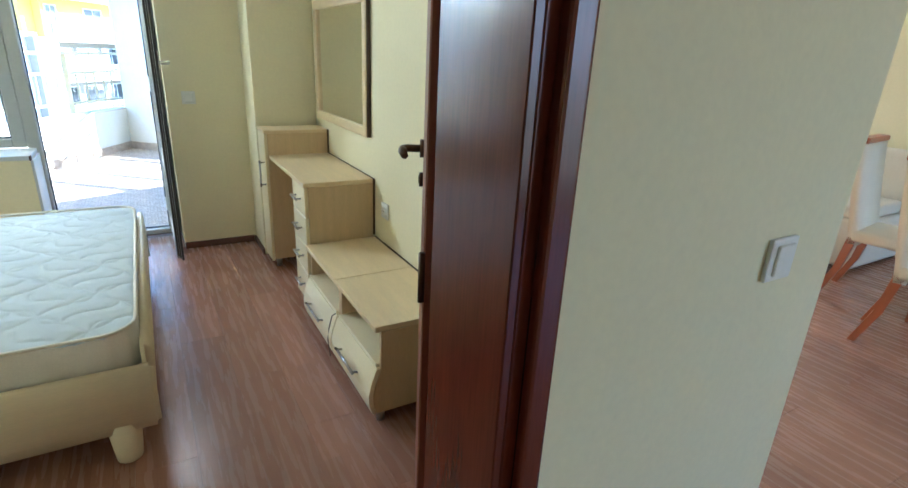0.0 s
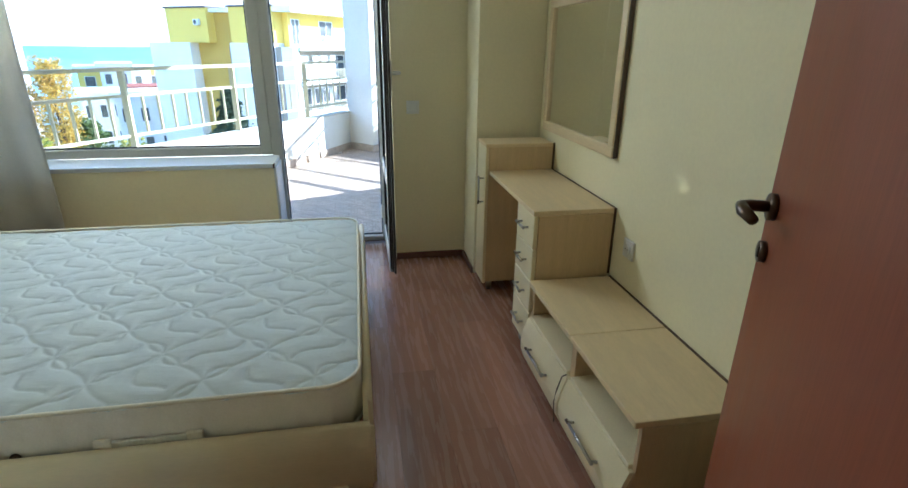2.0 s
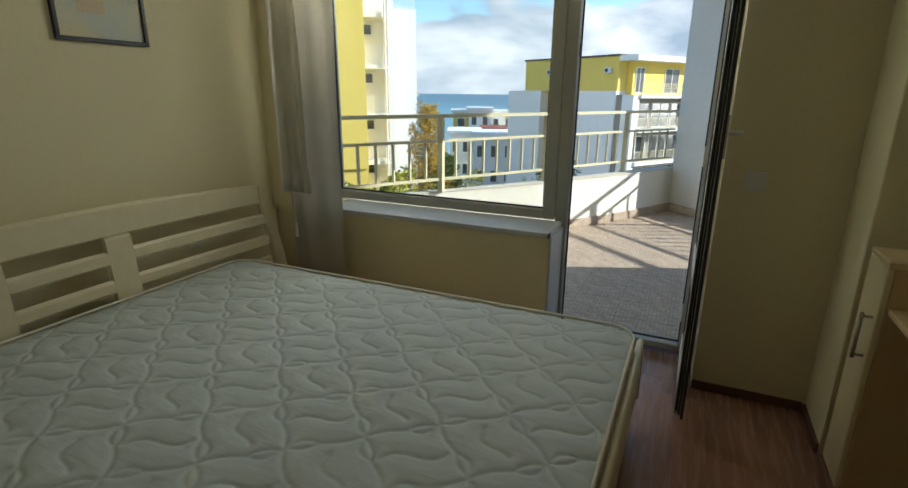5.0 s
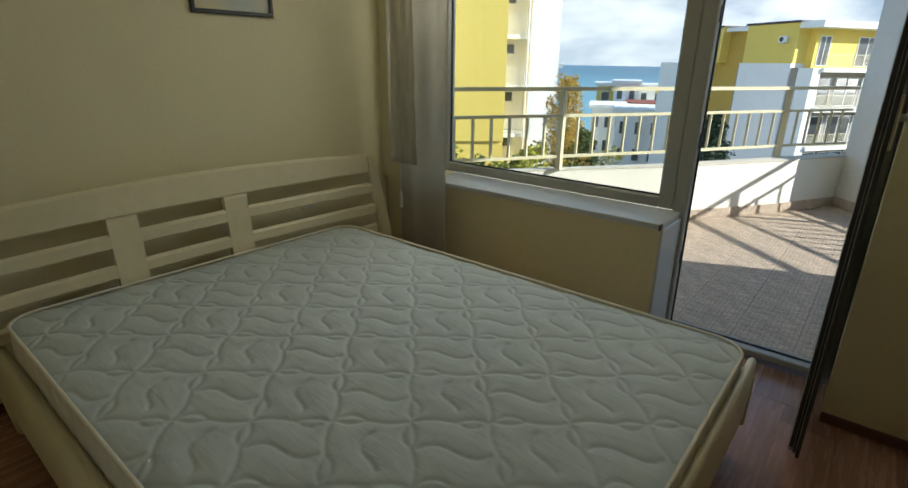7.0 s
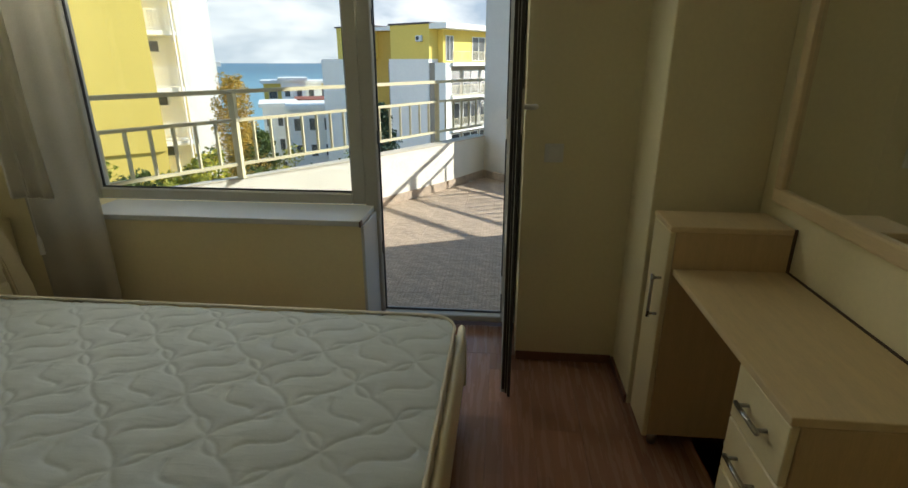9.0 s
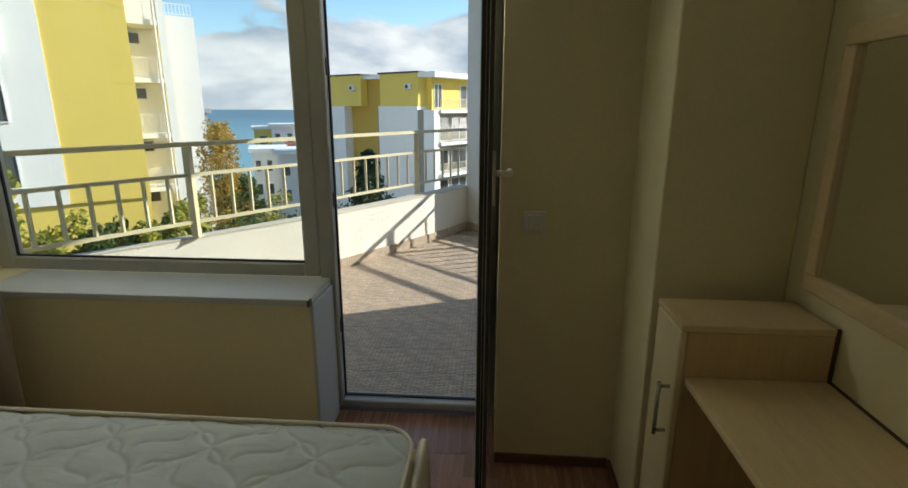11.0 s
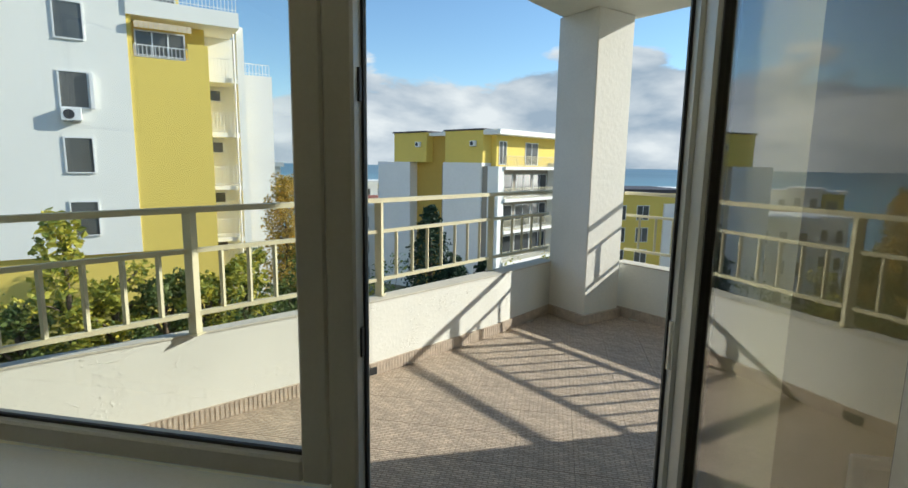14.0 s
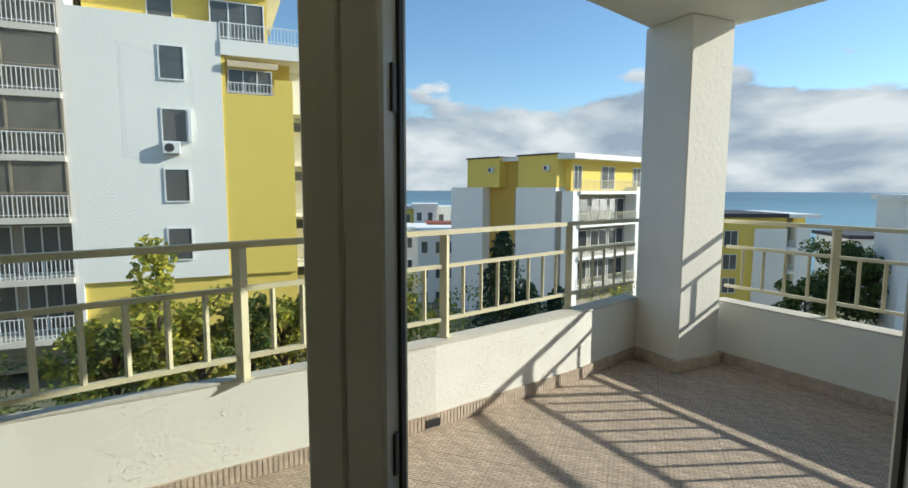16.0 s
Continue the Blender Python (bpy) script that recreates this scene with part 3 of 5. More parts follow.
def wall_plate(name, label, m, category, sockets=False):
    """A small square plate on a wall; its face looks along its own -y."""
    t = thing(name, label, category, m)
    part("plate", bbox(-0.041, 0.041, -0.010, -0.0005, -0.041, 0.041, 0.004, seg=2), M_white, t)
    if sockets:
        part("well", tube([(0, -0.011, 0), (0, -0.0165, 0)], 0.024, 16), M_white, t, smooth=False)
        for x in (-0.009, 0.009):
            part("pin_hole", tube([(x, -0.016, 0), (x, -0.0172, 0)], 0.003, 6), M_black, t)
    else:
        part("rocker", bbox(-0.026, 0.026, -0.015, -0.009, -0.030, 0.030, 0.003), M_white, t)
    return t


wall_plate("light_switch", "white plastic light switch on the cream wall", pose(-0.749, 0.0, 1.04), "switch")
wall_plate("light_switch", "white plastic light switch on the hall wall beside the doorway", pose(-0.045, YH, 1.06), "switch")
wall_plate("wall_socket", "white plastic wall socket above the low cabinets", pose(0.0, -1.55, 0.614, 0, 0, -90), "socket", True)
wall_plate("wall_socket", "white plastic wall socket behind the headboard", pose(XL, -0.62, 0.60, 0, 0, 90), "socket", True)


# ---- dresser row along the east wall ----


def feet(parent, spots, h):
    for x, y in spots:
        part("foot", tube([(x, y, 0.0), (x, y, h)], 0.018, 12, radii=(0.016, 0.02)), M_steel, parent, "round metal foot", True)


def build_tall_cabinet():
    t = thing("tall_cabinet", "narrow pale birch cabinet with one cream door in the corner", "cabinet", pose(-0.012, -0.605, 0))
    w, dpt, h = 0.20, 0.372, 0.90
    b = bbox(-dpt, 0, 0, 0.018, 0.06, h - 0.02, 0.002)
    bbox(-dpt, 0, w - 0.018, w, 0.06, h - 0.02, 0.002, bm=b)
    bbox(-dpt, 0, 0.018, w - 0.018, 0.06, 0.078, bm=b)
    bbox(-0.012, 0, 0.018, w - 0.018, 0.078, h - 0.02, bm=b)
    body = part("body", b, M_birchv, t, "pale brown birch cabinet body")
    part("top", bbox(-dpt - 0.02, 0, -0.003, w + 0.003, h - 0.02, h, 0.003), M_birch, t)
    door = part("door", bbox(-dpt - 0.019, -dpt - 0.001, 0.002, w - 0.002, 0.05, h - 0.022, 0.003), M_cream, t, "cream lacquered cabinet door")
    bow_handle((-dpt - 0.019, 0.035, 0.56), (-dpt - 0.019, 0.035, 0.70), (-0.03, 0, 0), door)
    # Dark strip in the wall gap: its shade, put into colour.
    part("gap_shade", bbox(-0.001, 0.010, -0.001, 0.006, 0.06, h - 0.001), M_edge, t, "dark strip painting the shade of the wall gap")
    feet(t, ((-dpt + 0.03, 0.035), (-dpt + 0.03, w - 0.035), (-0.05, 0.035), (-0.05, w - 0.035)), 0.06)


def build_desk():
    t = thing("dressing_table", "pale birch dressing table with four cream drawers", "table", pose(-0.012, -1.402, 0))
    L = 0.795
    part("tabletop", bbox(-0.368, 0, 0, L, 0.728, 0.75, 0.004, seg=2), M_birch, t, "pale birch top with rounded front edge")
    w, dpt = 0.25, 0.343
    b = bbox(-dpt, 0, 0.0, 0.018, 0.06, 0.727, 0.002)
    bbox(-dpt, 0, w - 0.018, w, 0.06, 0.727, 0.002, bm=b)
    bbox(-dpt, 0, 0.018, w - 0.018, 0.06, 0.078, bm=b)
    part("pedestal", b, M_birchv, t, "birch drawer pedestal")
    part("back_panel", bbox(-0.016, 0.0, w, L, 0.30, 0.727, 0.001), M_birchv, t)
    z, hs = 0.724, (0.155, 0.155, 0.155, 0.175)
    for k, hh in enumerate(hs):
        dr = part("drawer", bbox(-dpt - 0.02, -dpt - 0.001, 0.003, w - 0.003, z - hh + 0.004, z, 0.003), M_cream, t, "cream lacquered drawer front")
        bow_handle((-dpt - 0.02, w / 2 - 0.045, z - hh * 0.45), (-dpt - 0.02, w / 2 + 0.045, z - hh * 0.45), (-0.026, 0, 0), dr)
        z -= hh
    # Two strips behind the table carry the gap's shade as colour.
    part("gap_shade", bbox(-0.001, 0.010, -0.001, 0.005, 0.44, 0.749), M_edge, t, "dark strip painting the shade of the wall gap")
    part("gap_shade_top", bbox(0.0005, 0.010, 0.006, L, 0.744, 0.7505), M_edge, t)
    feet(t, ((-dpt + 0.03, 0.035), (-dpt + 0.03, w - 0.035), (-0.05, 0.035), (-0.05, w - 0.035)), 0.06)


def build_low_cabinet(y):
    t = thing("low_cabinet", "low pale birch television cabinet with open shelf and curved drawer", "cabinet", pose(-0.012, y, 0), group="low cabinets along the wall")
    w, h, dpt = 0.476, 0.435, 0.345
    part("top", bbox(-0.374, 0, 0.001, w - 0.001, h - 0.022, h, 0.004, seg=2), M_birch, t, "pale birch top board")

    def side(y0, y1):
        prof = [(0, 0.06), (-0.366, 0.06), (-0.378, 0.10), (-0.380, 0.14), (-0.370, 0.19), (-0.354, 0.235), (-0.350, 0.26), (-0.350, h - 0.023), (0, h - 0.023)]
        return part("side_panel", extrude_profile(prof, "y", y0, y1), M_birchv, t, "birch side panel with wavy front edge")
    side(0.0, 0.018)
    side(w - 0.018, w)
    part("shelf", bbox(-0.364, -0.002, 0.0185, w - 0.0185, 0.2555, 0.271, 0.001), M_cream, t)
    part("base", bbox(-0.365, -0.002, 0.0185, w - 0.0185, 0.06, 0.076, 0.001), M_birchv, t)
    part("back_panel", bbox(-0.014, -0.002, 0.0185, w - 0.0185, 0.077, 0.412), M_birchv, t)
    fr = [(-0.367, 0.058), (-0.384, 0.058), (-0.397, 0.10), (-0.399, 0.14), (-0.389, 0.19), (-0.372, 0.24), (-0.366, 0.2545), (-0.352, 0.2545), (-0.355, 0.238), (-0.371, 0.19), (-0.381, 0.14), (-0.379, 0.10)]
    dr = part("drawer", extrude_profile(fr, "y", 0.004, w - 0.004), M_cream, t, "cream drawer front with a curved face")
    bow_handle((-0.394, w / 2 - 0.095, 0.17), (-0.394, w / 2 + 0.095, 0.17), (-0.024, 0, 0.006), dr)
    # Gap behind the top: shade drawn as a thin dark strip.
    part("gap_shade_top", bbox(0.0005, 0.010, 0.003, w - 0.003, h - 0.006, h + 0.0005), M_edge, t)
    feet(t, ((-0.338, 0.04), (-0.338, w - 0.04), (-0.04, 0.04), (-0.04, w - 0.04)), 0.06)


build_tall_cabinet()
build_desk()


def build_cable():
    t = thing("cable", "thin dark television cable hanging between the low cabinets", "cable")
    pts = [(-0.385, -1.893, 0.268), (-0.402, -1.893, 0.262), (-0.4185, -1.892, 0.20), (-0.424, -1.889, 0.15), (-0.418, -1.883, 0.10), (-0.412, -1.880, 0.05)]
    part("wire", tube(pts, 0.0025, 6), M_edge, t, smooth=True)


build_cable()
build_low_cabinet(-1.892)
build_low_cabinet(-2.370)


def build_mirror():
    t = thing("wall_mirror", "large mirror in a pale birch frame above the dressing table", "mirror", pose(0, 0, 0))
    y0, y1, z0, z1, w = -1.345, -0.445, 0.956, 1.656, 0.050
    for a, b, c, d in ((y0, y0 + w, z0 + w, z1 - w), (y1 - w, y1, z0 + w, z1 - w), (y0, y1, z0, z0 + w), (y0, y1, z1 - w, z1)):
        part("frame", bbox(-0.028, -0.001, a, b, c, d, 0.007, seg=2), M_birch, t, "pale birch mirror frame")
    part("outer_edge", bbox(-0.022, -0.002, y0 - 0.006, y0 - 0.0002, z0 + 0.002, z1, 0.001), M_edge, t)
    part("glass", bbox(-0.013, -0.010, y0 + w - 0.004, y1 - w + 0.004, z0 + w - 0.004, z1 - w + 0.004), M_mirror, t, "silvered mirror glass")


build_mirror()

# ---- bed ----
BX0, BX1, BY0, BY1, BZ = -3.30, -1.135, -2.115, -0.49, 0.478


def quilt(x, y):
    """Height between the seams, 0 on a stitch: a diagonal lattice whose seams open into petals, turned at every other crossing, with a wavy seam in each cell."""
    dx, dy = x + 1.744, y + 1.553
    a, b = (0.168 * dx + 0.16 * dy) / 0.04997, (0.166 * dy - 0.138 * dx) / 0.04997
    m, n = round(a), round(b)
    fa, fb = a - m, b - n

    def petal(t):
        t = abs(t)
        return 0.075 * math.sin(math.pi * (t - 0.04) / 0.40) if 0.04 < t < 0.44 else 0.0
    odd = (m + n) % 2
    wu, wv = 0.035 * math.sin(2 * math.pi * a), 0.035 * math.sin(2 * math.pi * b)
    lu, lv = (petal(fa), 0.0) if odd else (0.0, petal(fb))
    best = min(abs(fb - wu - lu), abs(fb - wu + lu), abs(fa - wv - lv), abs(fa - wv + lv))
    ca, cb = a - math.floor(a), b - math.floor(b)
    if (math.floor(a) + math.floor(b)) % 2:
        gap = max(0.0, abs(ca - 0.5) - 0.42)
        best = min(best, abs(cb - 0.5 - 0.11 * math.sin(2 * math.pi * ca)) + gap)
    else:
        gap = max(0.0, abs(cb - 0.5) - 0.30)
        best = min(best, abs(ca - 0.5 - 0.10 * math.sin(2.6 * math.pi * cb)) + gap)
    return best * 0.22


def build_mattress():
    t = thing("mattress", "thick white quilted mattress lying bare on the bed frame", "mattress")
    nx, ny, r = 400, 300, 0.035
    bm = bmesh.new()
    grid = []
    for i in range(nx + 1):
        row = []
        for j in range(ny + 1):
            x, y = BX0 + (BX1 - BX0) * i / nx, BY0 + (BY1 - BY0) * j / ny
            cx, cy = (BX0 + BX1) / 2, (BY0 + BY1) / 2
            # rounded plan corners
            hx, hy, c = (BX1 - BX0) / 2, (BY1 - BY0) / 2, 0.11
            qx, qy = abs(x - cx), abs(y - cy)
            if qx > hx - c and qy > hy - c:
                ex, ey = qx - (hx - c), qy - (hy - c)
                k = max(ex, ey) / max(math.hypot(ex, ey), 1e-6)
                qx, qy = hx - c + ex * k, hy - c + ey * k
                x, y = cx + math.copysign(qx, x - cx), cy + math.copysign(qy, y - cy)
            e = min(hx - abs(x - cx), hy - abs(y - cy))
            dome = 0.016 * (1 - math.exp(-max(e, 0) / 0.05)) - 0.014
            f = quilt(x, y)
            z = BZ + dome + 0.0054 * (1 - math.exp(-f / 0.006)) + 0.0035 * min(1.0, f / 0.05) - 0.008 + 0.0015 * noise.noise(Vector((x * 9, y * 9, 0)))
            row.append(bm.verts.new((x, y, z)))
        grid.append(row)
    for i in range(nx):
        for j in range(ny):
            bm.faces.new((grid[i][j], grid[i + 1][j], grid[i + 1][j + 1], grid[i][j + 1]))
    rim = [grid[i][0] for i in range(nx)] + [grid[nx][j] for j in range(ny)] + [grid[i][ny] for i in range(nx, 0, -1)] + [grid[0][j] for j in range(ny, 0, -1)]
    border = bmesh.new()
    prev = [border.verts.new(v.co) for v in rim]
    cen = Vector(((BX0 + BX1) / 2, (BY0 + BY1) / 2, 0))
    for dz, out in ((-0.03, 0.006), (-0.075, 0.010), (-0.135, 0.008), (-0.185, 0.0)):
        ring = []
        for k, v in enumerate(rim):
            o = Vector((v.co.x - cen.x, v.co.y - cen.y, 0)).normalized() * (out + 0.003 * math.sin(k * 0.35))
            ring.append(border.verts.new((v.co.x + o.x, v.co.y + o.y, BZ + dz)))
        for k in range(len(rim)):
            border.faces.new((prev[k], ring[k], ring[(k + 1) % len(rim)], prev[(k + 1) % len(rim)]))
        prev = ring
    border.faces.new(prev[::-1])
    bmesh.ops.recalc_face_normals(bm, faces=bm.faces)
    bmesh.ops.recalc_face_normals(border, faces=border.faces)
    path = [v.co.copy() for v in rim]
    part("ticking", bm, M_matt, t, "white quilted ticking with wavy stitching", True)
    part("border", border, M_border, t, "off-white quilted side border", True)
    for dz in (-0.006, -0.175):
        loop = [Vector((p.x, p.y, BZ + dz)) + Vector((p.x - cen.x, p.y - cen.y, 0)).normalized() * 0.004 for p in path[::2]]
        part("piping", tube(loop + [loop[0]], 0.0065, 6), M_piping, t, "off-white piped edge", True)
    strap = bbox(-1.86, -1.58, BY0 - 0.020, BY0 - 0.011, BZ - 0.135, BZ - 0.105, 0.003)
    s = part("carry_strap", strap, M_label, t, "stitched fabric carrying strap")
    for x in (-1.86, -1.62):
        part("strap_end", bbox(x, x + 0.045, BY0 - 0.023, BY0 - 0.010, BZ - 0.142, BZ - 0.098, 0.003), M_piping, s)
    part("air_vent", tube([(-2.06, BY0 - 0.008, BZ - 0.135), (-2.06, BY0 - 0.020, BZ - 0.135)], 0.013, 12, radii=(0.016, 0.012)), M_bronze, t, "small brass ventilation eyelet", True)


def build_bed():
    t = thing("double_bed", "cream lacquered wooden double bed with slatted headboard", "bed")
    z0, z1 = 0.125, 0.345

    def bulge(o, s):
        """The bulging outer outline of a rail; s says which way is out."""
        return [(o - s * 0.035, z0), (o + s * 0.008, z0), (o + s * 0.026, z0 + 0.05), (o + s * 0.033, z0 + 0.11), (o + s * 0.026, z0 + 0.17), (o + s * 0.010, z1 + 0.012), (o - s * 0.012, z1 + 0.018), (o - s * 0.035, z1)]
    outline = [(-1.130, z0), (-1.110, z0), (-1.102, z0 + 0.05), (-1.099, z0 + 0.13), (-1.098, z0 + 0.22), (-1.099, 0.412), (-1.106, 0.426), (-1.116, 0.428), (-1.127, 0.415)]
    foot = extrude_profile(outline, "y", BY0 - 0.026, BY1 + 0.026)
    bmesh.ops.bevel(foot, geom=[e for e in foot.edges if e.is_boundary or e.calc_face_angle(0) > 1.2], offset=0.010, segments=2, affect="EDGES")
    part("foot_rail", foot, M_frame, t, "cream rail with rounded bulging face", True)
    for y, s in ((BY0 - 0.045, -1), (BY1 + 0.045, 1)):
        r = extrude_profile(bulge(y, s), "x", -3.36, -1.096)
        bmesh.ops.bevel(r, geom=[e for e in r.edges if e.verts[0].co.x > -1.10 and e.verts[1].co.x > -1.10], offset=0.014, segments=3, affect="EDGES")
        part("side_rail", r, M_frame, t, "cream rail with rounded bulging face", True)
    for x in (-1.21, -3.30):
        for y in (BY0 - 0.015, BY1 + 0.015):
            part("leg", tube([(x, y, 0.0), (x, y, 0.02), (x, y, 0.16)], 0.05, 16, radii=(0.040, 0.043, 0.056)), M_frame, t, "stout tapered leg", True)
    base = bmesh.new()
    for k in range(12):
        x = -3.24 + k * 0.172
        bbox(x, x + 0.07, BY0, BY1, 0.27, 0.288, bm=base)
    part("slats", base, M_birchv, t, "sprung wooden slats under the mattress")
    # headboard: leans back a little, top rail slightly arched
    hb0, hb1 = -2.40, -0.16

    def hb_x(z):
        return -3.33 - 0.09 * (z - 0.3)

    def arch(y):
        k = (y - hb0) / (hb1 - hb0)
        return 0.845 + 0.050 * math.sin(math.pi * k)

    def gap_top(y):
        """Lower edge of the top rail."""
        return 0.738 + 0.020 * math.sin(math.pi * (y - hb0) / (hb1 - hb0))

    def panel(ya, yb, lo, hi, name, n=10, th=0.030, label="cream lacquered headboard piece"):
        bm = bmesh.new()
        rows = []
        for i in range(n + 1):
            y = ya + (yb - ya) * i / n
            a, b = lo(y), hi(y)
            rows.append([bm.verts.new(v) for v in ((hb_x(a) - 0.004, y, a), (hb_x(a + 0.006), y, a + 0.006), (hb_x(b - 0.014), y, b - 0.014), (hb_x(b) - 0.006, y, b - 0.004), (hb_x(b) - th / 2, y, b), (hb_x(b) - th, y, b - 0.008), (hb_x(a) - th, y, a))])
        for r, q in zip(rows, rows[1:]):
            for k in range(7):
                bm.faces.new((r[k], r[(k + 1) % 7], q[(k + 1) % 7], q[k]))
        bm.faces.new(rows[0][::-1])
        bm.faces.new(rows[-1])
        bmesh.ops.recalc_face_normals(bm, faces=bm.faces)
        return part(name, bm, M_frame, t, label)

    def end_post(side):
        """A flat end post that flares outwards to the floor, its top corner rounded."""
        ye = hb1 if side > 0 else hb0
        outer = [(0.0, 0.075), (0.20, 0.072), (0.36, 0.066), (0.50, 0.046), (0.62, 0.022), (0.72, 0.004), (0.78, -0.006), (0.815, -0.018), (0.838, -0.036), (0.846, -0.058)]
        inner = [(0.740, -0.083), (0.62, -0.064), (0.48, -0.040), (0.30, -0.030), (0.0, -0.025)]
        ring = [(ye + side * d, z) for z, d in outer + [(0.850, -0.083)] + inner]
        bm = bmesh.new()
        a = [bm.verts.new((hb_x(z) + 0.001, y, z)) for y, z in ring]
        b = [bm.verts.new((hb_x(z) - 0.034, y, z)) for y, z in ring]
        k = len(ring)
        bm.faces.new(a)
        bm.faces.new(b[::-1])
        for i in range(k):
            bm.faces.new((a[i], b[i], b[(i + 1) % k], a[(i + 1) % k]))
        bmesh.ops.recalc_face_normals(bm, faces=bm.faces)
        bmesh.ops.bevel(bm, geom=[e for e in bm.edges if e.calc_face_angle(0) > 1.2 and abs(e.verts[0].co.x - e.verts[1].co.x) < 0.03], offset=0.007, segments=2, affect="EDGES")
        part("end_post", bm, M_frame, t, "cream end post flaring towards the floor")
    end_post(1)
    end_post(-1)
    inner0, inner1 = hb0 + 0.084, hb1 - 0.084
    panel(inner0, inner1, gap_top, arch, "top_rail", 24, 0.034, "broad cream arched top rail")
    for ya, yb in ((-1.70, -1.58), (-1.183, -1.063)):
        panel(ya, yb, lambda y: 0.20, lambda y: gap_top(y) - 0.0005, "upright", 2, 0.030)
    for ya, yb in ((inner0 - 0.03, -1.7005), (-1.5795, -1.1835), (-1.0625, inner1 + 0.03)):
        for drop, h in ((0.130, 0.063), (0.262, 0.061), (0.390, 0.061)):
            panel(ya, yb, lambda y: gap_top(y) - drop, lambda y: gap_top(y) - drop + h, "slat", 4, 0.022)


build_mattress()
build_bed()


def build_picture():
    t = thing("framed_picture", "pale abstract print in a thin black frame on the wall", "picture", pose(XL, -0.95, 1.60))
    w, h, f = 0.21, 0.52, 0.018
    for y0, y1, z0, z1 in ((-w, w, 0, f), (-w, w, h - f, h), (-w, -w + f, f, h - f), (w - f, w, f, h - f)):
        part("frame", bbox(0.001, 0.020, y0, y1, z0, z1, 0.002), M_black, t)
    part("print", bbox(0.001, 0.008, -w + f, w - f, f, h - f), M_print, t, "pale grey and yellow abstract print")
    part("patch", bbox(0.0081, 0.0088, -0.10, 0.02, 0.12, 0.40, 0.0), M_awning, t, "faded yellow patch of the print")


build_picture()


def curtain(name, label, x0, x1, y, z0, z1, folds, depth, mat, lean=0.0, seed=1):
    t = thing(name, label, "curtain")
    bm = bmesh.new()
    nx, nz = folds * 10, 26
    rows = []
    for k in range(nz + 1):
        z = z1 + (z0 - z1) * k / nz
        s = k / nz
        row = []
        for i in range(nx + 1):
            u = i / nx
            x = x0 + (x1 - x0) * u + lean * s * s * (0.4 + u) + 0.008 * noise.noise(Vector((u * 6, s * 3, seed)))
            yy = y + depth * math.sin(u * folds * 2 * math.pi + 0.8 * math.sin(s * 3 + seed)) * (0.75 + 0.35 * s) + 0.02 * noise.noise(Vector((u * 4, s * 2.5, seed + 9)))
            row.append(bm.verts.new((x, yy, z)))
        rows.append(row)
    for a, b in zip(rows, rows[1:]):
        for i in range(nx):
            bm.faces.new((a[i], a[i + 1], b[i + 1], b[i]))
    bmesh.ops.solidify(bm, geom=bm.faces[:], thickness=0.003)
    part("cloth", bm, mat, t, "", True)
    hem = [(x0 + (x1 - x0) * i / 20 + lean * (0.4 + i / 20), y + depth * math.sin(i / 20 * folds * 2 * math.pi + 0.8 * math.sin(3 + seed)) * 1.1, z0 + 0.006) for i in range(21)]
    part("hem", tube(hem, 0.005, 5), mat, t, smooth=True)
    return t


curtain("curtain", "grey-beige drape hanging in folds at the window edge", -3.26, -2.885, -0.075, 0.06, 2.50, 2, 0.011, M_drape, 0.01, 2)
curtain("curtain", "white sheer curtain drawn aside beside the drape", -3.33, -3.125, -0.105, 0.80, 2.50, 3, 0.012, M_sheer, 0.02, 5)


def build_curtain_rail():
    t = thing("curtain_rail", "white curtain rail fixed above the window", "curtain rail")
    part("track", bbox(-3.48, -0.95, -0.12, -0.05, 2.50, 2.53, 0.003), M_white, t)
    for x in (-3.3, -2.2, -1.1):
        part("bracket", bbox(x, x + 0.03, -0.05, -0.0005, 2.505, 2.525), M_white, t)
    c = thing("blind_cord", "thin white cord with a plastic pull beside the curtain", "cord")
    part("cord", tube([(-3.19, -0.14, 2.50), (-3.19, -0.14, 0.62)], 0.002, 5), M_white, c)
    part("pull", tube([(-3.19, -0.14, 0.63), (-3.19, -0.14, 0.60), (-3.19, -0.14, 0.53)], 0.01, 8, radii=(0.004, 0.010, 0.012)), M_white, c, "white plastic cord pull", True)


build_curtain_rail()

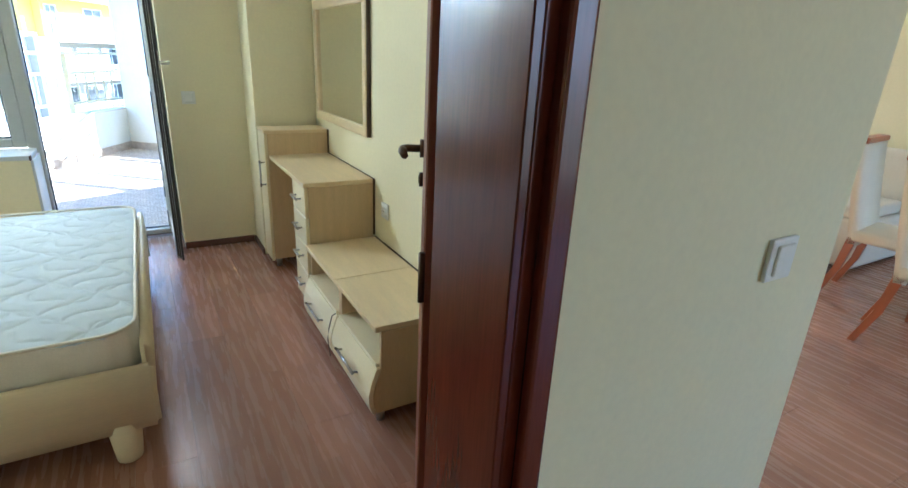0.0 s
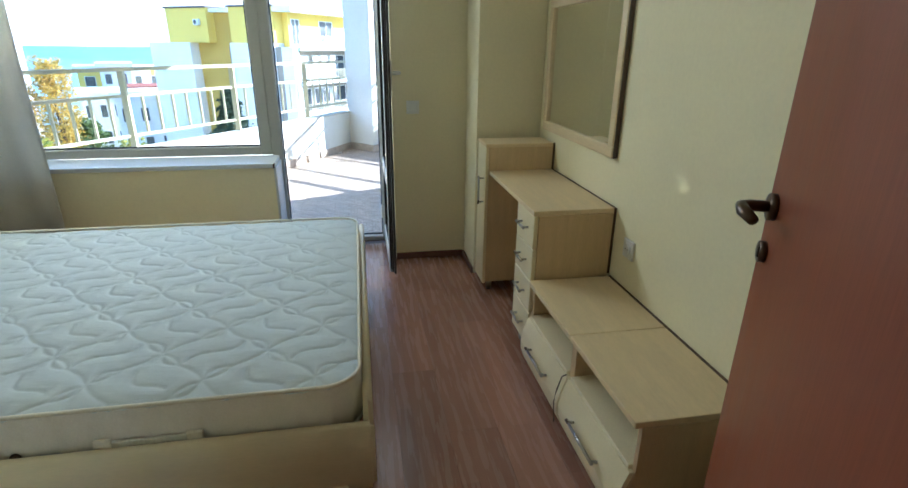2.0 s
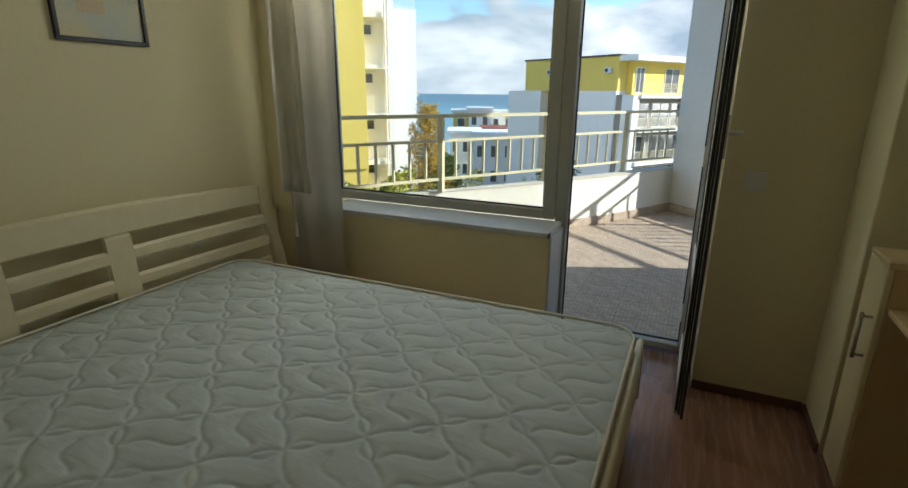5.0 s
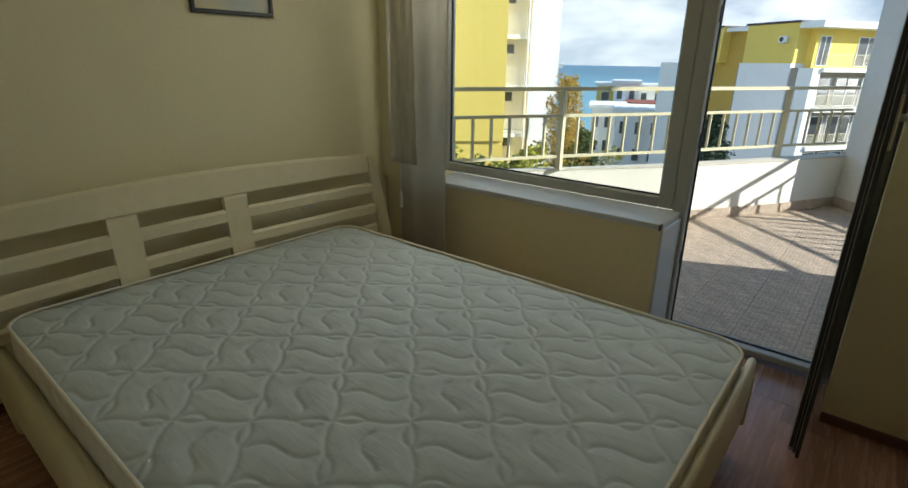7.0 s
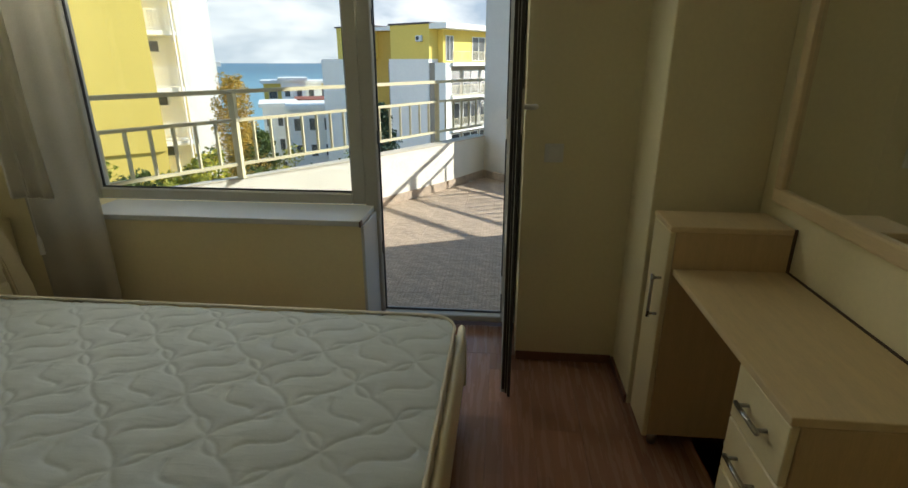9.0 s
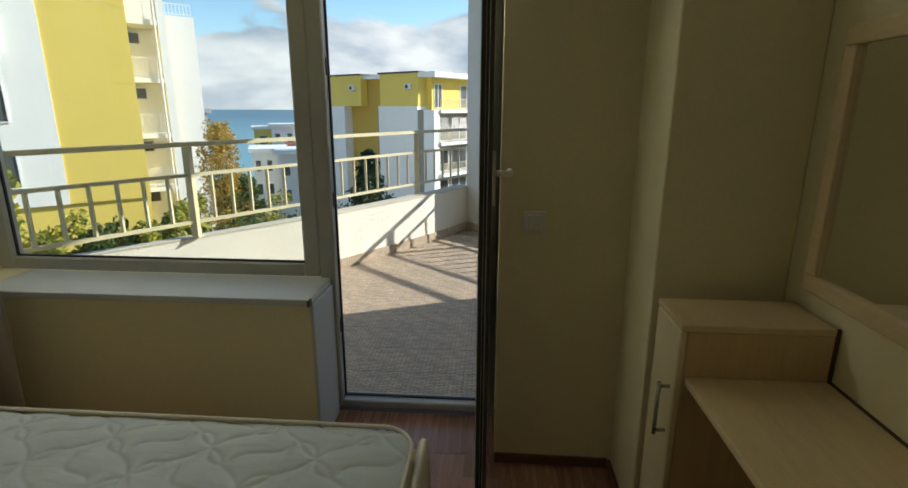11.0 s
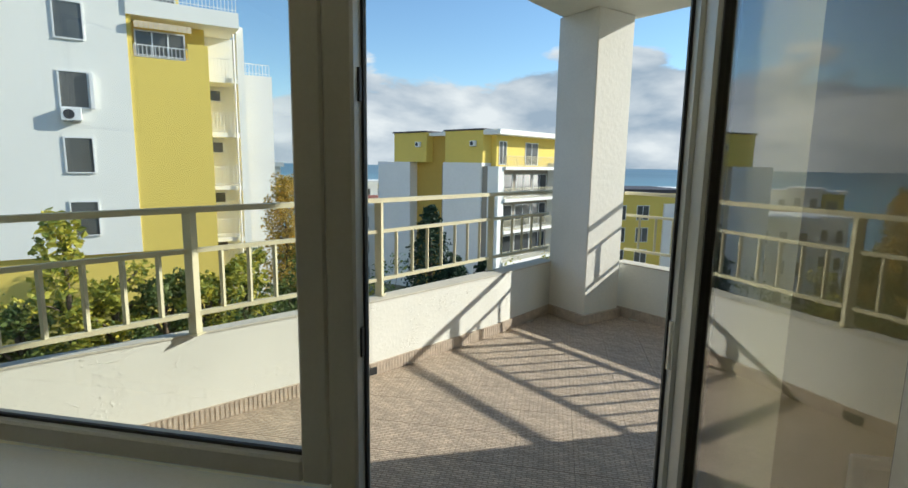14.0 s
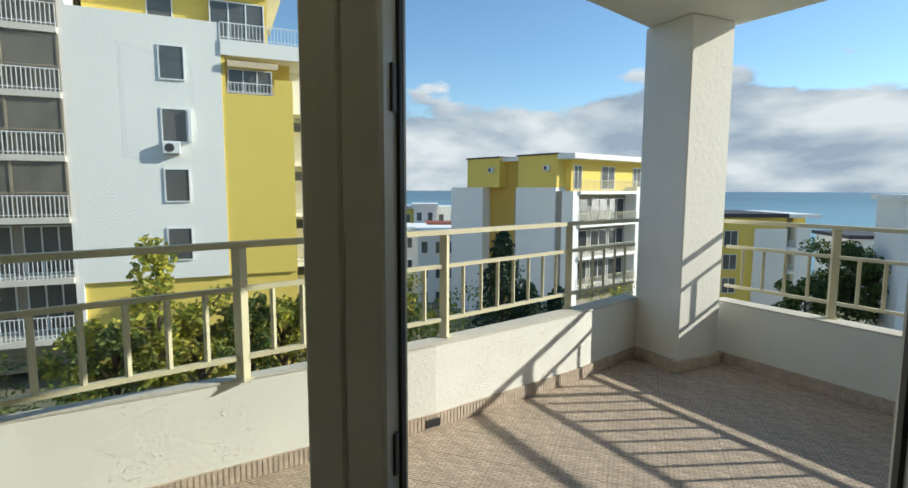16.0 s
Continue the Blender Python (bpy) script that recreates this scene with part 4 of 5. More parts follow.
# ---- living room beyond the hall ----


def build_chair(m):
    t = thing("dining_chair", "cream leatherette dining chair with curved cherry wood legs", "chair", m, group="dining chairs")
    part("seat", bbox(-0.21, 0.21, -0.21, 0.22, 0.40, 0.475, 0.025, seg=2), M_leather, t, "", True)
    back = bmesh.new()
    rows = []
    for i in range(9):
        s = i / 8
        z, y = 0.38 + 0.62 * s, 0.20 + 0.10 * s * s + 0.03 * math.sin(s * 3)
        rows.append([back.verts.new(v) for v in ((-0.20, y - 0.025, z), (0.20, y - 0.025, z), (0.20, y + 0.03, z), (-0.20, y + 0.03, z))])
    for a, b in zip(rows, rows[1:]):
        for k in range(4):
            back.faces.new((a[k], a[(k + 1) % 4], b[(k + 1) % 4], b[k]))
    back.faces.new(rows[0][::-1]); back.faces.new(rows[-1])
    bmesh.ops.recalc_face_normals(back, faces=back.faces)
    part("backrest", back, M_leather, t, "tall upholstered backrest", True)
    part("top_rail", bbox(-0.205, 0.205, 0.272, 0.34, 1.0005, 1.035, 0.006), M_chairw, t, "cherry wood top rail")
    for x in (-0.18, 0.18):
        lb = extrude_profile([(0.185, 0.42), (0.235, 0.42), (0.265, 0.20), (0.335, 0.0), (0.30, 0.0), (0.225, 0.20)], "x", x - 0.02, x + 0.02)
        part("leg", lb, M_chairw, t, "splayed cherry wood leg")
        lb = extrude_profile([(-0.19, 0.40), (-0.145, 0.40), (-0.17, 0.0), (-0.20, 0.0)], "x", x - 0.02, x + 0.02)
        part("leg", lb, M_chairw, t, "tapered cherry wood leg")
    return t


build_chair(pose(2.98, -2.70, 0, 0, 0, 8))
build_chair(pose(2.50, -3.12, 0, 0, 0, 14))


def build_sofa():
    t = thing("sofa", "low cream upholstered sofa against the living room wall", "sofa", pose(3.75, -1.62, 0))
    part("base", bbox(-0.42, 0.42, -0.72, 0.72, 0.03, 0.40, 0.03, seg=2), M_leather, t, "", True)
    part("cushion", bbox(-0.41, 0.20, -0.70, 0.70, 0.401, 0.50, 0.03, seg=2), M_leather, t, "", True)
    part("backrest", bbox(0.21, 0.42, -0.72, 0.72, 0.401, 0.86, 0.05, seg=2), M_leather, t, "", True)
    for x in (-0.38, 0.36):
        for y in (-0.68, 0.66):
            part("foot", bbox(x, x + 0.03, y, y + 0.03, 0.0, 0.031), M_black, t)


build_sofa()

# ---- terrace ----
ARC = [Vector(p) for p in ((-4.05, 0.43), (-3.62, 1.00), (-3.00, 1.76), (-2.386, 2.52), (-1.655, 3.62))]
BEND = [ARC[-1], Vector((-1.20, 4.44))]
RIGHT = [Vector((-0.60, 4.56)), Vector((1.26, 2.937))]
PT, PW = 0.53, 0.155


def offset_line(pts, d):
    """The line moved sideways, to the left of its direction."""
    out = []
    for i, p in enumerate(pts):
        t = (pts[min(i + 1, len(pts) - 1)] - pts[max(i - 1, 0)]).normalized()
        out.append(p + (d[i] if isinstance(d, tuple) else d) * Vector((-t.y, t.x)))
    return out


def wall_along(pts, d0, d1, z0, z1, bm=None):
    """A band between two offsets of a line."""
    bm = bm or bmesh.new()
    a, b = offset_line(pts, d0), offset_line(pts, d1)
    rows = [[bm.verts.new(v) for v in ((p.x, p.y, z0), (p.x, p.y, z1), (q.x, q.y, z1), (q.x, q.y, z0))] for p, q in zip(a, b)]
    for r, s in zip(rows, rows[1:]):
        for k in range(4):
            bm.faces.new((r[k], s[k], s[(k + 1) % 4], r[(k + 1) % 4]))
    bm.faces.new(rows[0])
    bm.faces.new(rows[-1][::-1])
    bmesh.ops.recalc_face_normals(bm, faces=bm.faces)
    return bm


def build_terrace():
    slab = bmesh.new()
    outline = [(-4.4, YO + 0.002), (1.148, YO + 0.002), (1.148, 3.3), (-0.5, 4.75), (-1.4, 4.75), (-1.9, 3.8), (-2.7, 2.7), (-3.9, 1.1)]
    top = [slab.verts.new((x, y, -0.016)) for x, y in outline]
    bot = [slab.verts.new((x, y, -0.30)) for x, y in outline]
    slab.faces.new(top)
    slab.faces.new(bot[::-1])
    for i in range(len(outline)):
        slab.faces.new((top[i], top[(i + 1) % 8], bot[(i + 1) % 8], bot[i]))
    bmesh.ops.recalc_face_normals(slab, faces=slab.faces)
    ter = structure("pavement", slab, M_grout, "terrace floor bed under ribbed speckled tiles", "terrace floor")
    for name, line, far, lip in (("parapet_west", ARC, (0.06, 0.06, 0.07, 0.12, PW), (0.066, 0.066, 0.076, 0.126, PW + 0.006)), ("parapet_bend", BEND, PW, PW + 0.006), ("parapet_north", RIGHT, PW, PW + 0.006)):
        structure(name, wall_along(line, 0.0, far, -0.3, PT - 0.012), M_parapet, "low white parapet of rough render round the terrace", "parapet")
        structure("parapet_cap", wall_along(line, -0.006, lip, PT - 0.012, PT), M_capr, "weathered pale top of the parapet", "parapet")
    px, py = -0.90, 4.42
    pil = bmesh.new()
    a = 0.335
    bbox(-a / 1.414, a / 1.414, -a / 1.414, a / 1.414, -0.3, 2.80, 0.008, bm=pil)
    p = structure("pillar", pil, M_stucco, "square white rendered pillar at the terrace corner", "pillar")
    p.matrix_basis = pose(px, py, 0, 0, 0, 45)
    # slab of the terrace above
    up = bmesh.new()
    outl = [(-4.2, YO + 0.003), (1.149, YO + 0.003), (1.149, 3.10), (-0.55, 4.55), (-1.19, 4.42), (-1.62, 3.62), (-2.35, 2.55), (-3.6, 0.95)]
    top = [up.verts.new((x, y, 3.02)) for x, y in outl]
    bot = [up.verts.new((x, y, 2.80)) for x, y in outl]
    up.faces.new(top); up.faces.new(bot[::-1])
    for i in range(8):
        up.faces.new((top[i], top[(i + 1) % 8], bot[(i + 1) % 8], bot[i]))
    bmesh.ops.recalc_face_normals(up, faces=up.faces)
    structure("terrace_ceiling", up, M_stucco, "white rendered slab over the terrace", "ceiling")
    # ribbed skirting tiles
    for line in (ARC, BEND, RIGHT):
        bm = wall_along(line, -0.010, -0.0005, 0.0, 0.092)
        for p0, p1 in zip(line, line[1:]):
            n = int((p1 - p0).length / 0.026)
            t = (p1 - p0).normalized()
            nrm = Vector((t.y, -t.x))
            for k in range(n):
                c = p0 + (p1 - p0) * ((k + 0.5) / n)
                c0, c1 = c - t * 0.0095, c + t * 0.0095
                vs = []
                for q, o in ((c0, 0.009), (c0, 0.0135), (c1, 0.0135), (c1, 0.009)):
                    w = q + nrm * o
                    vs.append((bm.verts.new((w.x, w.y, 0.002)), bm.verts.new((w.x, w.y, 0.090))))
                for i in range(3):
                    bm.faces.new((vs[i][0], vs[i + 1][0], vs[i + 1][1], vs[i][1]))
                bm.faces.new([v[1] for v in vs])
        structure("skirting", bm, M_skirt, "ribbed brown tile skirting along the parapet", "skirting")
    sk = bbox(-0.262, 0.262, -0.262, 0.262, 0.0, 0.092, 0.003)
    s = structure("skirting", sk, M_skirt, "brown tile skirting round the pillar", "skirting")
    s.matrix_basis = pose(px, py, 0, 0, 0, 45)
    bmesh_h = bbox(-0.05, 0.05, -0.02, 0.004, 0.012, 0.065, 0.004)
    d = thing("drain_hole", "dark rectangular drain opening in the skirting", "drain", pose(-2.40, 2.50, 0.0, 0, 0, 51))
    part("opening", bmesh_h, M_gasket, d)
    part("rim", bbox(-0.058, 0.058, -0.018, 0.0, 0.005, 0.011, 0.001), M_skirt, d)
    return ter


def mosaic_material(name, color, dark):
    m = material(name, color, 0.6, vary=0.42, scale=16, fine=150, rand=0.03)
    nt = m.node_tree
    n, l = nt.nodes, nt.links
    p = n["Principled BSDF"]
    co = n.new("ShaderNodeTexCoord")
    br = n.new("ShaderNodeTexBrick")
    br.inputs["Scale"].default_value = 1.0
    br.inputs["Brick Width"].default_value, br.inputs["Row Height"].default_value, br.inputs["Mortar Size"].default_value = 0.050, 0.0165, 0.0030
    br.inputs["Color1"].default_value, br.inputs["Color2"].default_value, br.inputs["Mortar"].default_value = (1.15, 1.14, 1.11, 1), (0.80, 0.78, 0.76, 1), (*dark, 1)
    l.new(co.outputs["Object"], br.inputs["Vector"])
    old = p.inputs["Base Color"].links[0].from_socket
    mul = n.new("ShaderNodeVectorMath"); mul.operation = "MULTIPLY"
    l.new(old, mul.inputs[0]); l.new(br.outputs["Color"], mul.inputs[1])
    l.new(mul.outputs[0], p.inputs["Base Color"])
    b = n.new("ShaderNodeBump")
    b.inputs["Strength"].default_value, b.inputs["Distance"].default_value, b.invert = 0.6, 0.003, True
    l.new(br.outputs["Fac"], b.inputs["Height"]); l.new(b.outputs[0], p.inputs["Normal"])
    return m


M_skirt = material("brown skirting tile", (0.52, 0.43, 0.345), 0.6, vary=0.3, scale=20, fine=140)
M_mosaic = mosaic_material("ribbed speckled tile", (0.57, 0.475, 0.38), (0.52, 0.47, 0.43))
TERRACE = build_terrace()


def bar(p, q, w, h, bm=None):
    """A square bar from p to q, w wide and h high."""
    p, q = Vector(p), Vector(q)
    bm = bm or bmesh.new()
    d = (q - p).normalized()
    if abs(d.z) > 0.9:
        a, b = Vector((1, 0, 0)), Vector((0, 1, 0))
    else:
        a = Vector((-d.y, d.x, 0)).normalized()
        b = Vector((0, 0, 1))
    rings = [[bm.verts.new(s + a * (i * w / 2) + b * (j * h / 2)) for i, j in ((-1, -1), (1, -1), (1, 1), (-1, 1))] for s in (p, q)]
    for k in range(4):
        bm.faces.new((rings[0][k], rings[0][(k + 1) % 4], rings[1][(k + 1) % 4], rings[1][k]))
    bm.faces.new(rings[0][::-1])
    bm.faces.new(rings[1])
    bmesh.ops.recalc_face_normals(bm, faces=bm.faces)
    return bm


def build_railing(posts, ends, label):
    """Posts with a top rail, a middle rail, a bottom rail and upright bars; ends are points where the rails meet a wall."""
    t = thing("railing", label, "railing")
    pts = [Vector((*p, 0)) for p in posts]
    for p, is_end in zip(pts, ends):
        if not is_end:
            po = part("post", bar(p + Vector((0, 0, PT)), p + Vector((0, 0, 1.185)), 0.048, 0.048), M_rail, t, "square cream post")
            part("foot_plate", bbox(p.x - 0.036, p.x + 0.036, p.y - 0.036, p.y + 0.036, PT, PT + 0.008, 0.001), M_rail, po)
    for p, q in zip(pts, pts[1:]):
        d = (q - p).normalized()
        for z, w, h, name in ((1.200, 0.052, 0.030, "top_rail"), (0.985, 0.028, 0.024, "middle_rail"), (0.645, 0.028, 0.024, "bottom_rail")):
            a, b = (p, q) if name == "top_rail" else (p + d * 0.024, q - d * 0.024)
            part(name, bar(a + Vector((0, 0, z)), b + Vector((0, 0, z)), w, h), M_rail, t)
        n = max(1, round((q - p).length / 0.155) - 1)
        for k in range(n):
            c = p + (q - p) * ((k + 1) / (n + 1))
            part("baluster", bar(c + Vector((0, 0, 0.657)), c + Vector((0, 0, 0.973)), 0.020, 0.020), M_rail, t)
    return t


build_railing(((-4.10, 0.62), (-3.655, 0.70), (-3.062, 1.645), (-2.391, 2.688), (-1.745, 3.781), (-1.25, 4.53)), (1, 0, 0, 0, 0, 1), "cream painted metal railing along the sea-facing parapet")
build_railing(((-0.52, 4.645), (0.128, 4.10), (1.41, 2.965)), (1, 0, 0), "cream painted metal railing on the parapet beside the pillar")

# ---- neighbouring buildings ----


def facade_window(parent, x0, x1, z0, z1, y, name="window", mull=1, glass=None):
    """A recessed dark window with a white frame in a wall that faces -y."""
    fr = bbox(x0 - 0.06, x0, y - 0.05, y + 0.02, z0 - 0.06, z1 + 0.06)
    bbox(x1, x1 + 0.06, y - 0.05, y + 0.02, z0 - 0.06, z1 + 0.06, bm=fr)
    bbox(x0, x1, y - 0.05, y + 0.02, z1, z1 + 0.06, bm=fr)
    bbox(x0, x1, y - 0.08, y + 0.02, z0 - 0.06, z0, bm=fr)
    for k in range(1, mull):
        x = x0 + (x1 - x0) * k / mull
        bbox(x - 0.03, x + 0.03, y - 0.045, y + 0.02, z0, z1, bm=fr)
    w = part(name, fr, M_pvc, parent, "white framed window")
    part("pane", bbox(x0, x1, y - 0.012, y - 0.004, z0, z1), glass or M_pane, w, "grey reflecting pane")
    return w


def facade_rail(parent, x0, x1, y, z, h=0.95, mat=None, step=0.16):
    bm = bbox(x0, x1, y - 0.02, y + 0.02, z + h - 0.04, z + h)
    bbox(x0, x1, y - 0.015, y + 0.015, z + 0.10, z + 0.13, bm=bm)
    n = int((x1 - x0) / step)
    for k in range(n + 1):
        x = x0 + (x1 - x0) * k / max(n, 1)
        bbox(x - 0.014, x + 0.014, y - 0.012, y + 0.012, z, z + h - 0.04, bm=bm)
    return part("balcony_railing", bm, mat or M_pvc, parent, "pale metal balcony railing")


def air_unit(parent, x, y, z, s=1.0):
    u = part("air_conditioner", bbox(x - 0.36 * s, x + 0.36 * s, y - 0.34 * s, y - 0.06 * s, z - 0.26 * s, z + 0.26 * s, 0.02), M_pvc, parent, "white outdoor air conditioner unit")
    part("fan_grille", tube([(x - 0.08 * s, y - 0.341 * s, z), (x - 0.08 * s, y - 0.352 * s, z)], 0.20 * s, 16), M_pvcin, u)
    part("bracket", bbox(x - 0.3 * s, x + 0.3 * s, y - 0.32 * s, y - 0.001, z - 0.31 * s, z - 0.262 * s), M_steel, u)


def build_near_block():
    t = thing("apartment_building", "white and yellow rendered apartment block with balconies", "building", pose(-24.31, 15.96, 0, 0, 0, 42.8))
    part("wall", bbox(0, 5.97, 0, 9, -2.8, 9.15), M_wfac, t, "white rendered facade")
    part("base_wall", bbox(-0.2, 9.2, 0.20, 9, -9.5, -2.801), M_yfac, t, "yellow rendered base")
    part("wall", bbox(5.971, 9.2, 0.05, 9, -2.8, 5.95), M_yfac, t, "yellow rendered facade")
    for z in (7.13, 4.32, 1.58, -1.17):
        w = facade_window(t, 3.42, 4.38, z - 0.72, z + 0.72, 0.0)
    part("shutter", bbox(4.46, 4.62, -0.20, -0.04, 3.55, 5.05, 0.01), M_pvc, t, "white side shutter")
    air_unit(t, 3.75, 0.0, 3.28)
    # loggia with an awning
    part("loggia_wall", bbox(5.971, 9.2, 1.2, 9, 5.951, 7.70), M_yfac, t)
    part("loggia_side", bbox(5.971, 6.15, 0.06, 1.2, 5.951, 7.70), M_yfac, t)
    part("parapet", bbox(8.35, 9.2, 0.051, 0.18, 5.951, 6.75), M_yfac, t)
    facade_window(t, 6.3, 8.2, 6.05, 7.10, 0.25, "window", 3)
    facade_rail(t, 6.2, 8.35, 0.10, 5.96, 0.55)
    aw = bmesh.new()
    for k in range(12):
        x = 6.25 + k * 0.19
        bbox(x, x + 0.18, -0.22, 0.05, 7.40, 7.44, bm=aw)
        bbox(x, x + 0.17, -0.23, -0.20, 7.16, 7.41, bm=aw)
    part("awning", aw, M_awning, t, "cream scalloped cloth awning")
    part("slab", bbox(5.972, 10.6, -0.08, 9, 7.701, 8.40), M_wfac, t, "white roof terrace band")
    part("top_wall", bbox(0.3, 8.2, 1.6, 9, 9.151, 11.3), M_yfac, t, "yellow set-back top floor")
    part("top_wall", bbox(5.971, 8.2, 1.3, 9, 8.401, 9.15), M_yfac, t)
    facade_window(t, 5.6, 8.0, 8.6, 10.5, 1.30, "window", 3)
    facade_window(t, 2.9, 3.9, 9.4, 10.6, 1.60)
    facade_rail(t, 5.98, 10.5, -0.03, 8.40, 0.80)
    part("roof", bbox(-0.4, 9.0, 0.4, 9.6, 11.301, 11.75), M_wfac, t, "flat white roof slab")
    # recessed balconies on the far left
    part("balcony_wall", bbox(-9.0, -0.001, 1.5, 9, -7.0, 11.0), M_loggia_shade, t)
    part("balcony_side", bbox(-0.30, -0.002, 0.0, 1.5, -7.0, 11.0), M_gfac, t)
    for z in (8.15, 5.48, 2.83, 0.18, -2.47, -5.12):
        part("balcony_slab", bbox(-9.0, -0.301, -0.25, 1.499, z - 0.26, z), M_drabs, t, "grey balcony slab")
        facade_rail(t, -9.0, -0.31, -0.08 if z < 0 else -0.19, z, 0.95, M_pvc)
        if z > 0:
            gz = bmesh.new()
            for x in (-8.9, -7.2, -5.6, -3.9, -2.3, -0.36):
                bbox(x, x + 0.09, -0.13, -0.03, z, z + 2.38, bm=gz)
            bbox(-8.8, -0.36, -0.13, -0.03, z + 1.02, z + 1.08, bm=gz)
            gl = part("glazing", gz, M_drab, t, "brown glazed balcony front")
            part("pane", bbox(-8.85, -0.32, -0.085, -0.075, z, z + 2.38), M_bpane, gl, "brownish reflecting glass")
        facade_window(t, -2.4, -0.5, z + 0.08, z + 2.15, 1.50, "window", 3)
        facade_window(t, -5.2, -2.9, z + 0.08, z + 2.15, 1.50, "window", 3)
        facade_window(t, -8.2, -5.9, z + 0.08, z + 2.15, 1.50, "window", 3)
    # side balconies and the stepped part behind
    part("side_wall", bbox(9.201, 11.0, 2.6, 9, -7.0, 7.70), M_wfac, t)
    for z in (5.48, 2.83, 0.18, -2.47):
        part("balcony_slab", bbox(9.202, 10.6, 0.9, 2.599, z - 0.22, z), M_wfac, t)
        facade_rail(t, 9.25, 10.55, 0.95, z, 0.95)
        facade_window(t, 9.45, 10.0, z - 0.95, z - 0.45, 2.60)
    part("column", bbox(10.62, 10.95, 0.9, 1.3, -7.0, 8.0), M_wfac, t, "white column")
    part("downpipe", tube([(10.45, 0.8, -7.0), (10.45, 0.8, 7.6)], 0.05, 8), M_gfac, t)
    part("tower", bbox(11.001, 12.5, 1.9, 7, -7.0, 5.9), M_gfac, t, "pale grey stepped tower")
    facade_rail(t, 11.05, 12.4, 2.0, 5.9, 0.6)


build_near_block()


def build_far_block():
    """The block across the valley; local x runs to the right along its long face, y away."""
    ang = math.degrees(math.atan2(-0.53, 0.85))
    t = thing("apartment_building", "yellow and white apartment block with roof terrace across the valley", "building", pose(-7.7, 45.6, 0, 0, 0, ang))
    zt, zw = 4.45, 1.60
    for x0, x1 in ((-4.6, 0.0), (-11.9, -7.15)):
        part("upper_wall", bbox(x0, x1, 0.0, 9, zw, zt), M_yfac, t, "yellow rendered top storeys")
        part("coping", bbox(x0 - 0.1, x1 + 0.15, -0.15, 9, zt, zt + 0.14), M_roof, t)
        air_unit(t, x1 - 1.0, 0.0, zt - 1.15, 0.9)
    part("wall", bbox(-4.75, 0.0, -0.12, 9, -14, zw - 0.001), M_gfac, t, "white rendered lower storeys in shade")
    part("wall", bbox(-14.4, -9.4, -0.12, 9, -14, zw - 0.001), M_gfac, t, "white rendered lower storeys in shade")
    part("recess_wall", bbox(-9.399, -4.751, 0.9, 9, -14, zt - 0.35), M_ofac, t, "ochre rendered recess")
    part("recess_roof", bbox(-7.149, -4.601, 0.3, 9, zt - 0.349, zt - 0.05), M_wfac, t)
    # the face with balconies, along local +y from the near corner
    f = thing("apartment_building", "white balcony wing of the yellow apartment block", "building", pose(-7.7, 45.6, 0, 0, 0, ang + 90))
    part("upper_wall", bbox(1.2, 13.2, -0.6, 5, zw - 0.3, zt - 0.4), M_yfac, f, "yellow set-back top storey")
    part("roof", bbox(0.01, 14.0, -1.9, 5, zt - 0.399, zt + 0.05), M_wfac, f, "white roof slab with deep eaves")
    part("wall", bbox(0.01, 13.2, -0.6, 5, -14, zw - 0.301), M_loggia_shade, f)
    for x0, x1 in ((1.6, 2.6), (5.6, 7.6), (10.8, 12.0)):
        facade_window(f, x0, x1, zw - 0.1, zw + 1.9, -0.60, "window", 2)
    part("pier", bbox(0.02, 0.8, -1.8, -0.601, -14, zw - 0.3), M_wfac, f)
    part("pier", bbox(9.6, 13.2, -1.8, -0.601, -14, zw + 0.1), M_wfac, f)
    for z in (1.30, -1.55, -4.40, -7.25):
        part("balcony_slab", bbox(0.81, 9.59, -2.0, -0.601, z - 0.28, z), M_wfac, f, "white balcony slab")
        facade_rail(f, 0.8, 9.6, -1.92, z, 0.95, M_rail)
        if z < 1:
            for x0, x1 in ((1.1, 3.6), (4.2, 6.6), (7.0, 9.3)):
                facade_window(f, x0, x1, z + 0.1, z + 2.1, -0.60, "window", 2, M_dpane)


build_far_block()


def block(label, x, y, rot, w, dpt, z0, z1, mat, mat2=None, floors=3, cols=3, roof=None):
    """A plain distant block: walls, a band of another colour, rows of windows and a roof edge."""
    t = thing("house", label, "building", pose(x, y, 0, 0, 0, rot))
    split = w * 0.45 if mat2 else w
    part("wall", bbox(0, split, 0, dpt, z0, z1), mat, t)
    if mat2:
        part("wall", bbox(split, w, 0.15, dpt, z0, z1), mat2, t)
    part("roof", bbox(-0.4, w + 0.4, -0.4, dpt + 0.4, z1, z1 + 0.45), roof or M_roof, t, "roof edge")
    for i in range(floors):
        z = z1 - 1.0 - i * 2.9
        for k in range(cols):
            x0 = (k + 0.28) * w / cols
            y0 = 0.0 if x0 + w / cols * 0.45 < split else 0.15
            facade_window(t, x0, x0 + w / cols * 0.42, z - 1.3, z, y0)
    return t



